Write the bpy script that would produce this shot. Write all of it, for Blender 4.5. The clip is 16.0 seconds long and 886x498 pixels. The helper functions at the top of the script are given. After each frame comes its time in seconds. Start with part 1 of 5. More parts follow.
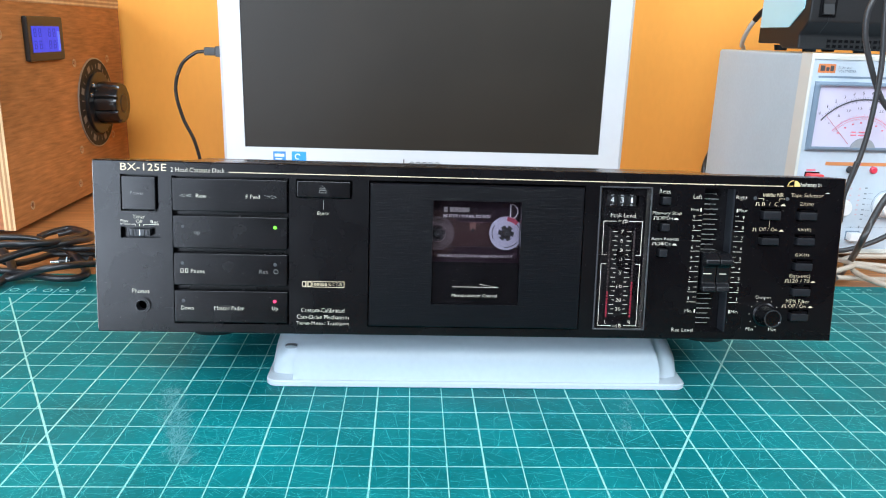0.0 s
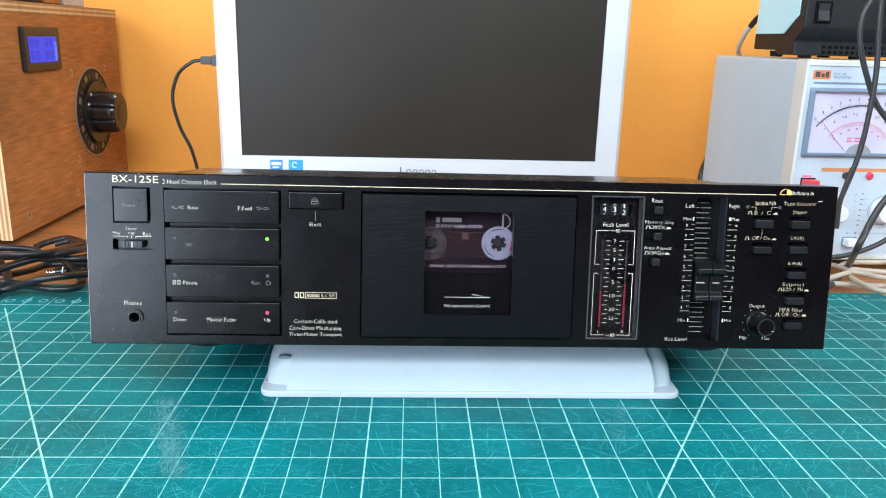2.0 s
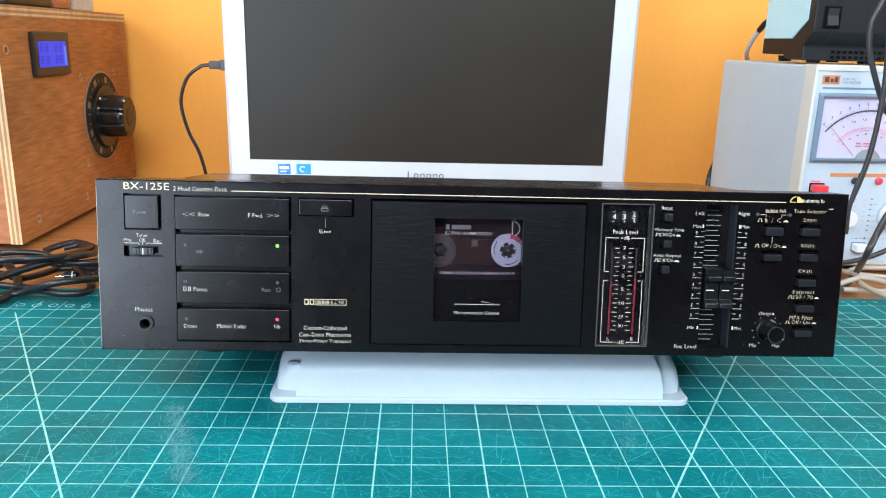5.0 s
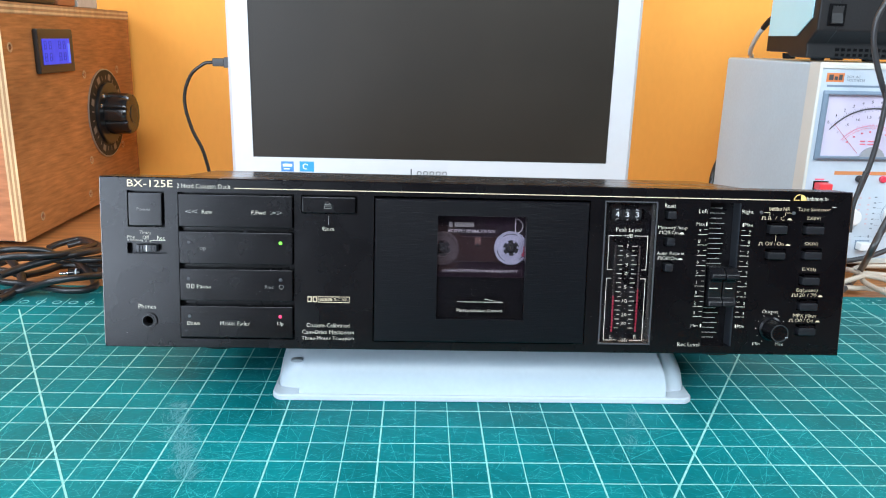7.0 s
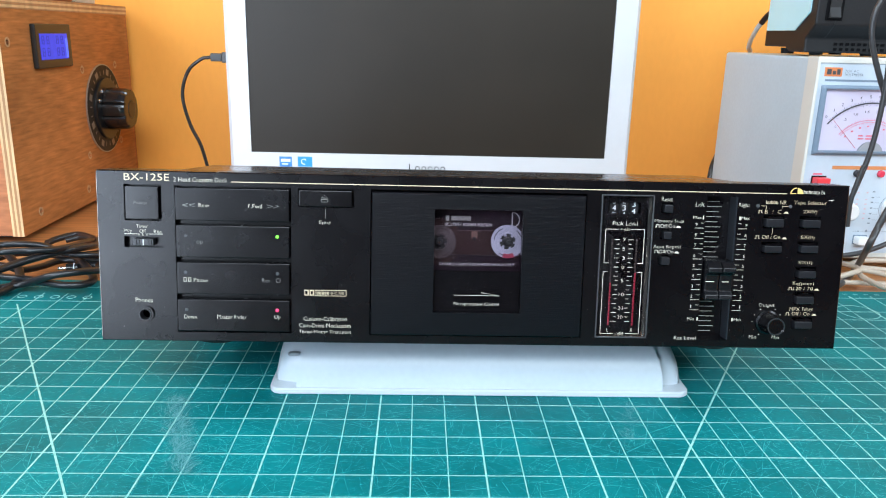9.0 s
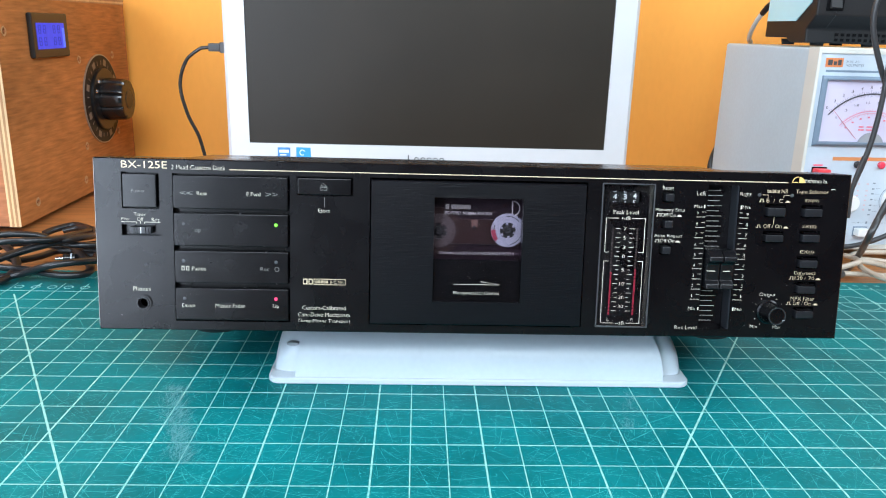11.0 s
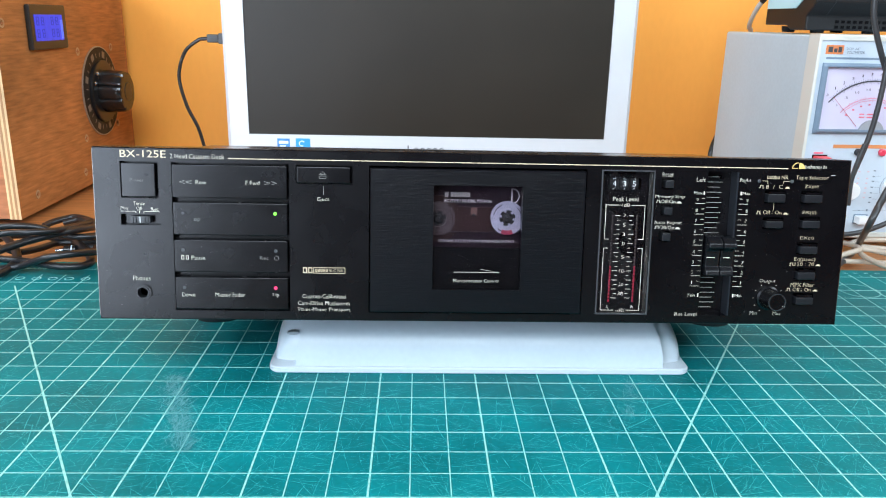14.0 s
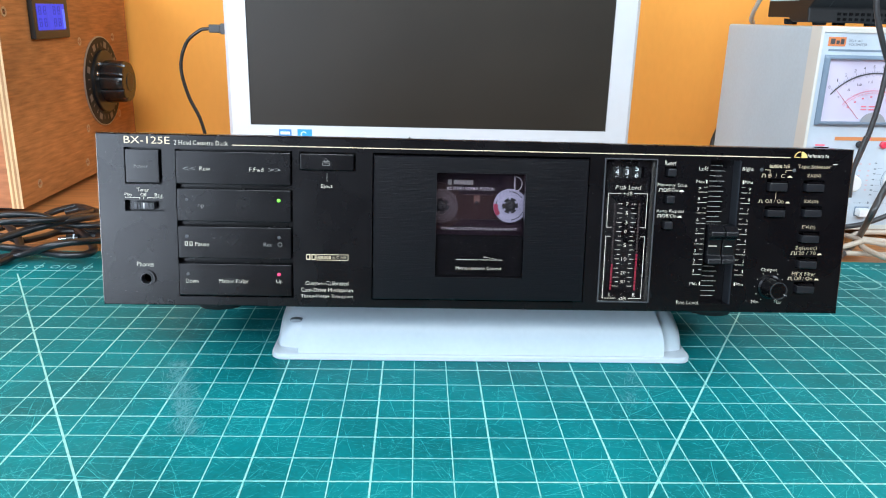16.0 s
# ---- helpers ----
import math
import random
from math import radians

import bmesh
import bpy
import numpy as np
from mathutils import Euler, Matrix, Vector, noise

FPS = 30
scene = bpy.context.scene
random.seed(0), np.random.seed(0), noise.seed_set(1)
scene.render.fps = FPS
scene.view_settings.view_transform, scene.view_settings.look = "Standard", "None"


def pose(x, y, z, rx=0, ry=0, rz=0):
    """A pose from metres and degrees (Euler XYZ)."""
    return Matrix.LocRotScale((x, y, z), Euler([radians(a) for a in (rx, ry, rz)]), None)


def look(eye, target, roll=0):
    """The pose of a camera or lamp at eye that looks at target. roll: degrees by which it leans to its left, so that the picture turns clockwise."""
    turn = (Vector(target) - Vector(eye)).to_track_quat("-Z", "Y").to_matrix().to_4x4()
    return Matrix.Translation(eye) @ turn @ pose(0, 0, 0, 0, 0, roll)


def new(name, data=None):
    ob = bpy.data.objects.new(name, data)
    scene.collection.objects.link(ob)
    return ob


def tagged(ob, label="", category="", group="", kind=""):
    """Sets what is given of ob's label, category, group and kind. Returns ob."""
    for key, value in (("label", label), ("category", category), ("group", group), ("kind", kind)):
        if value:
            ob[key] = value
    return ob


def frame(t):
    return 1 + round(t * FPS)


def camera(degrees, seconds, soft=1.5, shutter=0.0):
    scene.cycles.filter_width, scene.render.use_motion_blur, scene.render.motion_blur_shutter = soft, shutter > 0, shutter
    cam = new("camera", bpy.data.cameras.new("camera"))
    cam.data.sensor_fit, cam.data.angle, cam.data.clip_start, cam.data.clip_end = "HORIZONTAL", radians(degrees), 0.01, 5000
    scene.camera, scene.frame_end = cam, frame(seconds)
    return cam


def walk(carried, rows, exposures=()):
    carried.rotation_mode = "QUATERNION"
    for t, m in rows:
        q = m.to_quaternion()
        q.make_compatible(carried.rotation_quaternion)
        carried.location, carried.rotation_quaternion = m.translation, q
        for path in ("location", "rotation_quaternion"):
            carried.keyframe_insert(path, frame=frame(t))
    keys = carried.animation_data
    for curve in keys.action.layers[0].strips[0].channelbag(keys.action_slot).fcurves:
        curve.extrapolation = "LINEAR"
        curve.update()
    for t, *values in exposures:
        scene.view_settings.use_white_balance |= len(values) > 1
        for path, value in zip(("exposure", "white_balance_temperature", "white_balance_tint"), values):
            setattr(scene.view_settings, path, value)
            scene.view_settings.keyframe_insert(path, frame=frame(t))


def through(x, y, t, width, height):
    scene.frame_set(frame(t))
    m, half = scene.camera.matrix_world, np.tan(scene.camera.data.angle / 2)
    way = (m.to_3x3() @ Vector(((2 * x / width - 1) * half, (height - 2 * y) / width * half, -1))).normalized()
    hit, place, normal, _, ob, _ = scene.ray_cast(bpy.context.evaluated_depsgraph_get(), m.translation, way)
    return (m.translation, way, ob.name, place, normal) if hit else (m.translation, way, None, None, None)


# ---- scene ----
cam = camera(60.15, 16.0, soft=1.1)
walk(cam, [
    (0, pose(0.0178, -0.3359, 0.2198, 74.212, -1.705, -2.179)),
    (0.5, pose(0.0190, -0.3346, 0.2205, 74.277, -1.689, -2.222)),
    (1, pose(0.0195, -0.3340, 0.2207, 74.377, -1.591, -2.234)),
    (1.5, pose(0.0217, -0.3348, 0.2225, 74.497, -1.498, -2.202)),
    (2, pose(0.0230, -0.3351, 0.2229, 74.579, -1.398, -2.150)),
    (2.5, pose(0.0219, -0.3356, 0.2243, 74.683, -1.361, -2.062)),
    (3, pose(0.0213, -0.3357, 0.2260, 74.748, -1.341, -1.970)),
    (3.5, pose(0.0199, -0.3354, 0.2264, 74.805, -1.384, -1.913)),
    (4, pose(0.0200, -0.3348, 0.2256, 74.794, -1.395, -1.884)),
    (6.5, pose(0.0212, -0.3347, 0.2267, 74.537, -1.392, -1.502)),
    (7, pose(0.0205, -0.3347, 0.2259, 74.518, -1.409, -1.500)),
    (7.5, pose(0.0201, -0.3358, 0.2251, 74.451, -1.380, -1.468)),
    (8, pose(0.0228, -0.3351, 0.2247, 74.345, -1.374, -1.505)),
    (8.5, pose(0.0227, -0.3354, 0.2244, 74.296, -1.382, -1.529)),
    (9, pose(0.0222, -0.3355, 0.2244, 74.253, -1.383, -1.530)),
    (11.5, pose(0.0211, -0.3335, 0.2204, 73.684, -1.488, -1.672)),
    (12, pose(0.0207, -0.3338, 0.2211, 73.591, -1.438, -1.686)),
    (12.5, pose(0.0207, -0.3327, 0.2206, 73.492, -1.339, -1.682)),
    (13, pose(0.0213, -0.3322, 0.2197, 73.393, -1.280, -1.724)),
    (13.5, pose(0.0223, -0.3331, 0.2184, 73.323, -1.198, -1.687)),
    (14, pose(0.0223, -0.3343, 0.2182, 73.244, -1.179, -1.658)),
    (14.5, pose(0.0218, -0.3351, 0.2179, 73.166, -1.250, -1.639)),
    (15, pose(0.0200, -0.3351, 0.2161, 73.063, -1.285, -1.592)),
    (15.5, pose(0.0192, -0.3353, 0.2146, 72.949, -1.364, -1.608)),
    (16, pose(0.0205, -0.3368, 0.2145, 72.853, -1.400, -1.613)),
], exposures=[(0, 0.0), (16, 0.0)])

# ---- world and light ----
world = bpy.data.worlds.new("daylight")
scene.world = world
world.use_nodes = True
sky = world.node_tree.nodes.new("ShaderNodeTexSky")
sky.sky_type, sky.sun_disc = "NISHITA", False
sky.sun_elevation, sky.sun_rotation = radians(40), radians(200)
bg = world.node_tree.nodes["Background"]
bg.inputs["Strength"].default_value = 0.1
world.node_tree.links.new(sky.outputs["Color"], bg.inputs["Color"])


def window_light(name, m, w, h, power, colour):
    lamp = bpy.data.lights.new(name, "AREA")
    lamp.shape, lamp.size, lamp.size_y, lamp.energy, lamp.color = "RECTANGLE", w, h, power, colour
    ob = new(name, lamp)
    ob.matrix_world = m
    return ob


# added lamps in unseen openings: in the side walls, a high one behind the camera and a door to its left
window_light("unseen_window_fill", look((-1.58, -0.35, 1.27), (0.0, 0.15, 0.0)), 1.3, 0.9, 33, (0.79, 0.915, 1.0))
window_light("unseen_window_fill", look((1.68, -0.35, 1.27), (0.0, 0.15, 0.0)), 1.3, 0.9, 28, (0.79, 0.915, 1.0))
window_light("unseen_window_fill", look((0.2, -1.46, 1.36), (0.0, 0.15, 0.0)), 1.5, 0.75, 53, (0.79, 0.915, 1.0))
# added to put a bluish sheen on the left of the deck's face
window_light("unseen_door_fill", look((-0.93, -1.46, 0.30), (-0.5, 0.3, 0.2)), 0.60, 1.9, 45, (0.68, 0.81, 1.0))


# ---- materials ----
def material(name, colour, rough=0.5, metal=0.0, grain=0.0, scale=200.0, bump=0.0, dirt=0.0, dirt_scale=12.0, stretch=(1, 1, 1), emit=None, strength=0.0, spec=0.5, rough_var=0.0, coat=0.0):
    """Principled surface with fine grain and larger stains in object space, and a fine relief."""
    m = bpy.data.materials.new(name)
    m.use_nodes = True
    nt = m.node_tree
    p = nt.nodes["Principled BSDF"]
    p.inputs["Base Color"].default_value = (*colour, 1)
    p.inputs["Roughness"].default_value = rough
    p.inputs["Metallic"].default_value = metal
    p.inputs["Specular IOR Level"].default_value = spec
    p.inputs["Coat Weight"].default_value = coat
    if emit:
        p.inputs["Emission Color"].default_value = (*emit, 1)
        p.inputs["Emission Strength"].default_value = strength
    if grain or bump or dirt or rough_var:
        tex = nt.nodes.new("ShaderNodeTexCoord")
        mp = nt.nodes.new("ShaderNodeMapping")
        mp.inputs["Scale"].default_value = stretch
        nt.links.new(tex.outputs["Object"], mp.inputs["Vector"])
        fine = nt.nodes.new("ShaderNodeTexNoise")
        fine.inputs["Scale"].default_value = scale
        fine.inputs["Detail"].default_value = 4
        wide = nt.nodes.new("ShaderNodeTexNoise")
        wide.inputs["Scale"].default_value = dirt_scale
        wide.inputs["Detail"].default_value = 5
        nt.links.new(mp.outputs["Vector"], fine.inputs["Vector"])
        nt.links.new(tex.outputs["Object"], wide.inputs["Vector"])

        def ranged(src, lo, hi):
            r = nt.nodes.new("ShaderNodeMapRange")
            r.inputs["From Min"].default_value, r.inputs["From Max"].default_value = 0.3, 0.7
            r.inputs["To Min"].default_value, r.inputs["To Max"].default_value = lo, hi
            nt.links.new(src, r.inputs["Value"])
            return r.outputs["Result"]

        mul = nt.nodes.new("ShaderNodeMath")
        mul.operation = "MULTIPLY"
        nt.links.new(ranged(fine.outputs["Fac"], 1 - grain, 1 + grain), mul.inputs[0])
        nt.links.new(ranged(wide.outputs["Fac"], 1 - dirt, 1 + dirt), mul.inputs[1])
        hsv = nt.nodes.new("ShaderNodeHueSaturation")
        hsv.inputs["Color"].default_value = (*colour, 1)
        nt.links.new(mul.outputs[0], hsv.inputs["Value"])
        nt.links.new(hsv.outputs["Color"], p.inputs["Base Color"])
        if rough_var:
            nt.links.new(ranged(wide.outputs["Fac"], rough - rough_var, rough + rough_var), p.inputs["Roughness"])
        if bump:
            b = nt.nodes.new("ShaderNodeBump")
            b.inputs["Strength"].default_value = bump
            b.inputs["Distance"].default_value = 0.0005
            nt.links.new(fine.outputs["Fac"], b.inputs["Height"])
            nt.links.new(b.outputs["Normal"], p.inputs["Normal"])
    return m


MAT_WALL = material("orange_paint", (0.87, 0.36, 0.055), 0.75, grain=0.015, scale=160, bump=0.12, dirt=0.05, dirt_scale=2.5, stretch=(1, 1, 0.4))
# unseen room sides, dark blue-grey to cut fill light and tint reflections
MAT_ROOM = material("unseen_blue_grey_plaster", (0.15, 0.155, 0.19), 0.85, grain=0.03, scale=90, bump=0.2, dirt=0.05, dirt_scale=2)
# for the unseen south wall, dark so that the deck's face reflects less
MAT_SOUTH = material("unseen_dark_plum", (0.035, 0.031, 0.038), 0.8, grain=0.03, scale=90, bump=0.2, dirt=0.05, dirt_scale=2)
MAT_DESK = material("orange_brown_wood", (0.42, 0.17, 0.055), 0.42, grain=0.35, scale=45, bump=0.15, dirt=0.2, dirt_scale=6, stretch=(0.25, 6, 6))
MAT_FLOOR = material("floor_boards", (0.25, 0.15, 0.08), 0.5, grain=0.25, scale=30, dirt=0.2, stretch=(1, 8, 1))


# ---- building helpers ----
def part(name, bm, mat, parent=None, label=""):
    """Links a bmesh as one mesh object under a thing or a part."""
    me = bpy.data.meshes.new(name)
    bm.to_mesh(me)
    bm.free()
    for m in (mat if isinstance(mat, (list, tuple)) else [mat]):
        me.materials.append(m)
    ob = new(name, me)
    if parent is not None:
        ob.parent = parent
    if label:
        ob["label"] = label
    return ob


def box(x0, x1, y0, y1, z0, z1, bevel=0.0, seg=2, bm=None):
    bm = bm or bmesh.new()
    made = bmesh.ops.create_cube(bm, size=1)["verts"]
    for v in made:
        v.co = Vector((x0 + (v.co.x + 0.5) * (x1 - x0), y0 + (v.co.y + 0.5) * (y1 - y0), z0 + (v.co.z + 0.5) * (z1 - z0)))
    if bevel:
        edges = {e for v in made for e in v.link_edges}
        bmesh.ops.bevel(bm, geom=list(edges), offset=bevel, segments=seg, profile=0.5, affect="EDGES", clamp_overlap=True)
    return bm


def smooth(ob, angle=35):
    for p in ob.data.polygons:
        p.use_smooth = True
    ob.data.set_sharp_from_angle(angle=radians(angle))
    flat = ob.modifiers.new("flat_faces", "WEIGHTED_NORMAL")
    flat.mode, flat.keep_sharp, flat.weight = "FACE_AREA", True, 80
    return ob


def thing(name, label, category, m=None, group="", kind=""):
    ob = new(name)
    ob.empty_display_size = 0.02
    if m is not None:
        ob.matrix_world = m
    return tagged(ob, label, category, group, kind)


def setting(name, bm, mat, label, category):
    return tagged(part(name, bm, mat), label, category, kind="structure")


# ---- room ----
# of the walls only the north one is in view; the others shape the light
DESK_Z = -0.004
X0, X1, Y0, Y1, Z0, Z1 = -1.6, 1.7, -1.5, 0.83, -0.76, 1.85
setting("floor", box(X0, X1, Y0, Y1, Z0 - 0.1, Z0), MAT_FLOOR, "brown boarded room floor below the desk", "floor")
setting("ceiling", box(X0, X1, Y0, Y1, Z1, Z1 + 0.1), MAT_ROOM, "unseen plain blue-grey ceiling added to close the room", "ceiling")
setting("wall_north", box(X0, X1, Y1, Y1 + 0.15, Z0, Z1), MAT_WALL, "warm orange-yellow painted wall behind the desk", "wall")


def wall_with_opening(name, along, at, a0, a1, o0, o1, z0, z1, t, paint=None):
    """A wall with a window opening; along is the axis it runs on, at its inner face, t its signed thickness."""
    bm = bmesh.new()
    for (p, q, u, v) in ((a0, o0, Z0, Z1), (o1, a1, Z0, Z1), (o0, o1, Z0, z0), (o0, o1, z1, Z1)):
        lo, hi = min(at, at + t), max(at, at + t)
        if along == "x":
            box(p, q, lo, hi, u, v, bm=bm)
        else:
            box(lo, hi, p, q, u, v, bm=bm)
    return setting(name, bm, paint or MAT_ROOM, "%s wall with a window opening" % ("reflection-dimming dark plum" if paint else "blue-grey plaster"), "wall")



# unseen wall added behind the camera, darkened to dim the deck's reflections
wall_with_opening("wall_south", "x", Y0, -0.60, X1, -0.58, 0.98, 0.94, 1.76, -0.15, MAT_SOUTH)
setting("wall_corner", box(X0, -1.26, Y0 - 0.15, Y0, Z0, Z1), MAT_ROOM, "unseen blue-grey plaster wall beside the added door opening", "wall")
setting("unseen_door_lintel", box(-1.26, -0.60, Y0 - 0.15, Y0, 1.27, Z1), MAT_ROOM, "unseen blue-grey plaster above the added door opening", "wall")
wall_with_opening("wall_west", "y", X0, Y0, Y1, -1.02, 0.32, 0.80, 1.74, -0.15)
wall_with_opening("wall_east", "y", X1, Y0, Y1, -1.02, 0.32, 0.80, 1.74, 0.15)

desk = thing("desk", "orange-brown wooden desk carrying the whole bench setup", "desk")
part("desktop", box(-1.0, 1.0, -0.42, 0.80, DESK_Z - 0.03, DESK_Z, 0.002), MAT_DESK, desk)
for lx in (-0.95, 0.95):
    for ly in (-0.37, 0.75):
        part("leg", box(lx - 0.03, lx + 0.03, ly - 0.03, ly + 0.03, Z0, DESK_Z - 0.03, 0.003), MAT_DESK, desk)


# ---- more helpers ----
GOLD = material("cream_gold_print", (0.64, 0.51, 0.34), 0.5)
CREAM = material("cream_print", (0.72, 0.66, 0.54), 0.5)
GREYPRINT = material("worn_grey_print", (0.20, 0.19, 0.18), 0.5)
WHITEPRINT = material("white_print", (0.82, 0.82, 0.80), 0.5)
BLACKPRINT = material("black_print", (0.02, 0.02, 0.025), 0.6)


def lettering(text, cx, cy, w, h, mat, parent, name="lettering", y=-0.00018, bold=0.0):
    """Flat printed words that fill a box w x h mm about (cx, cy) mm in the x-z plane of parent."""
    cu = bpy.data.curves.new("words", "FONT")
    cu.body, cu.size, cu.resolution_u, cu.offset = text, 1.0, 2, bold
    ob = bpy.data.objects.new("words", cu)
    me = bpy.data.meshes.new_from_object(ob)
    bpy.data.objects.remove(ob)
    bpy.data.curves.remove(cu)
    me.name = name
    co = np.array([v.co for v in me.vertices])
    lo, hi = co.min(0), co.max(0)
    k = np.array([w / max(hi[0] - lo[0], 1e-6), h / max(hi[1] - lo[1], 1e-6)]) / 1000
    for v in me.vertices:
        a = (v.co.x - (lo[0] + hi[0]) / 2) * k[0] + cx / 1000
        b = (v.co.y - (lo[1] + hi[1]) / 2) * k[1] + cy / 1000
        v.co = (a, y, b)
    me.materials.clear()
    me.materials.append(mat)
    o = new(name, me)
    o.parent = parent
    return o


def strips(rects, y=-0.00018, t=0.0001):
    """Thin printed bars: rects of x0, x1, z0, z1 in mm in the x-z plane."""
    bm = bmesh.new()
    for x0, x1, z0, z1 in rects:
        box(min(x0, x1) / 1000, max(x0, x1) / 1000, y, y + t, min(z0, z1) / 1000, max(z0, z1) / 1000, bm=bm)
    return bm


def relief(u0, u1, v0, v1, holes, back, chamfer=0.0006, front=0.0, through=()):
    """A plate in the x-z plane (mm) whose front lies at y=front; holes (u0, u1, v0, v1, depth mm) are let into it with walls and floors."""
    c = chamfer * 1000
    us = sorted({u0, u0 + c, u1 - c, u1, *[a for h in holes for a in h[:2]]})
    vs = sorted({v0, v0 + c, v1 - c, v1, *[a for h in holes for a in h[2:4]]})
    nu, nv = len(us) - 1, len(vs) - 1

    def depth(i, j):
        if i < 0 or j < 0 or i >= nu or j >= nv:
            return None
        cu, cv, d = (us[i] + us[i + 1]) / 2, (vs[j] + vs[j + 1]) / 2, 0.0
        for a, b, p, q, e in holes:
            if a < cu < b and p < cv < q:
                d = e
        return d

    bm = bmesh.new()
    cache = {}

    def vert(i, j, d):
        key = (i, j, round(d, 4))
        if key not in cache:
            y = front + d / 1000
            if d == 0 and (i in (0, nu) or j in (0, nv)):
                y += chamfer
            cache[key] = bm.verts.new((us[i] / 1000, y, vs[j] / 1000))
        return cache[key]

    for i in range(nu):
        for j in range(nv):
            d = depth(i, j)
            if not (d and d in through):
                bm.faces.new([vert(i, j, d), vert(i + 1, j, d), vert(i + 1, j + 1, d), vert(i, j + 1, d)])
            e = depth(i + 1, j)
            if e is not None and e != d:
                bm.faces.new([vert(i + 1, j, d), vert(i + 1, j, e), vert(i + 1, j + 1, e), vert(i + 1, j + 1, d)])
            e = depth(i, j + 1)
            if e is not None and e != d:
                bm.faces.new([vert(i, j + 1, d), vert(i + 1, j + 1, d), vert(i + 1, j + 1, e), vert(i, j + 1, e)])
    rim = [vert(i, 0, 0.0) for i in range(nu)] + [vert(nu, j, 0.0) for j in range(nv)] + [vert(i, nv, 0.0) for i in range(nu, 0, -1)] + [vert(0, j, 0.0) for j in range(nv, 0, -1)]
    rear = [bm.verts.new((v.co.x, front + back / 1000, v.co.z)) for v in rim]
    for k in range(len(rim)):
        a, b = k, (k + 1) % len(rim)
        bm.faces.new([rim[b], rim[a], rear[a], rear[b]])
    bmesh.ops.recalc_face_normals(bm, faces=bm.faces)
    return bm


def turned(profile, axis="y", seg=32, centre=(0, 0, 0), bm=None):
    """A solid of revolution: profile of (along the axis, radius)."""
    bm = bm or bmesh.new()
    rings = []
    for a, r in profile:
        ring = []
        for k in range(seg):
            t = 2 * math.pi * k / seg
            p, q = r * math.cos(t), r * math.sin(t)
            co = {"y": (p, a, q), "x": (a, p, q), "z": (p, q, a)}[axis]
            ring.append(bm.verts.new(Vector(co) + Vector(centre)))
        rings.append(ring)
    for r0, r1 in zip(rings, rings[1:]):
        for k in range(seg):
            bm.faces.new([r0[k], r0[(k + 1) % seg], r1[(k + 1) % seg], r1[k]])
    bm.faces.new(rings[0])
    bm.faces.new(rings[-1])
    bmesh.ops.recalc_face_normals(bm, faces=bm.faces)
    return bm


def ring_plate(r0, r1, y0, y1, seg=40, centre=(0, 0, 0), bm=None, a0=0.0, a1=360.0):
    """A flat ring or a sector of one, facing -y."""
    bm = bm or bmesh.new()
    full = abs(a1 - a0) >= 360
    n = seg if full else seg + 1
    loop = []
    for k in range(n):
        t = radians(a0 + (a1 - a0) * k / seg)
        c, s_ = math.cos(t), math.sin(t)
        loop.append([bm.verts.new(Vector((r * c, y, r * s_)) + Vector(centre)) for r, y in ((r0, y0), (r1, y0), (r1, y1), (r0, y1))])
    for k in range(seg):
        p, q = loop[k], loop[(k + 1) % n]
        for e in range(4):
            bm.faces.new([p[e], p[(e + 1) % 4], q[(e + 1) % 4], q[e]])
    if not full:
        bm.faces.new(loop[0])
        bm.faces.new(loop[-1])
    bmesh.ops.recalc_face_normals(bm, faces=bm.faces)
    return bm


def prism(points, x0, x1, bm=None):
    """A polygon of (y, z) points pushed from x0 to x1."""
    bm = bm or bmesh.new()
    a = [bm.verts.new((x0, y, z)) for y, z in points]
    b = [bm.verts.new((x1, y, z)) for y, z in points]
    bm.faces.new(a)
    bm.faces.new(b)
    for k in range(len(points)):
        n = (k + 1) % len(points)
        bm.faces.new([a[k], a[n], b[n], b[k]])
    bmesh.ops.recalc_face_normals(bm, faces=bm.faces)
    return bm


def tube(points, r, seg=10, steps=8, flat=1.0):
    """A cable: a round (or flattened) section swept along a smooth line through the points."""
    pts = [Vector(p) for p in points]
    line = []
    for k in range(len(pts) - 1):
        p0, p1, p2, p3 = pts[max(k - 1, 0)], pts[k], pts[k + 1], pts[min(k + 2, len(pts) - 1)]
        for q in range(steps):
            t = q / steps
            line.append(0.5 * (2 * p1 + (p2 - p0) * t + (2 * p0 - 5 * p1 + 4 * p2 - p3) * t * t + (3 * p1 - p0 - 3 * p2 + p3) * t ** 3))
    line.append(pts[-1])
    bm = bmesh.new()
    rings = []
    up = Vector((0.13, 0.31, 0.94))
    for k, p in enumerate(line):
        d = (line[min(k + 1, len(line) - 1)] - line[max(k - 1, 0)]).normalized()
        side = d.cross(up).normalized()
        n = side.cross(d)
        rings.append([bm.verts.new(p + side * (r * flat * math.cos(2 * math.pi * a / seg)) + n * (r * math.sin(2 * math.pi * a / seg))) for a in range(seg)])
    for r0, r1 in zip(rings, rings[1:]):
        for a in range(seg):
            bm.faces.new([r0[a], r0[(a + 1) % seg], r1[(a + 1) % seg], r1[a]])
    bm.faces.new(rings[0])
    bm.faces.new(rings[-1])
    bmesh.ops.recalc_face_normals(bm, faces=bm.faces)
    return bm


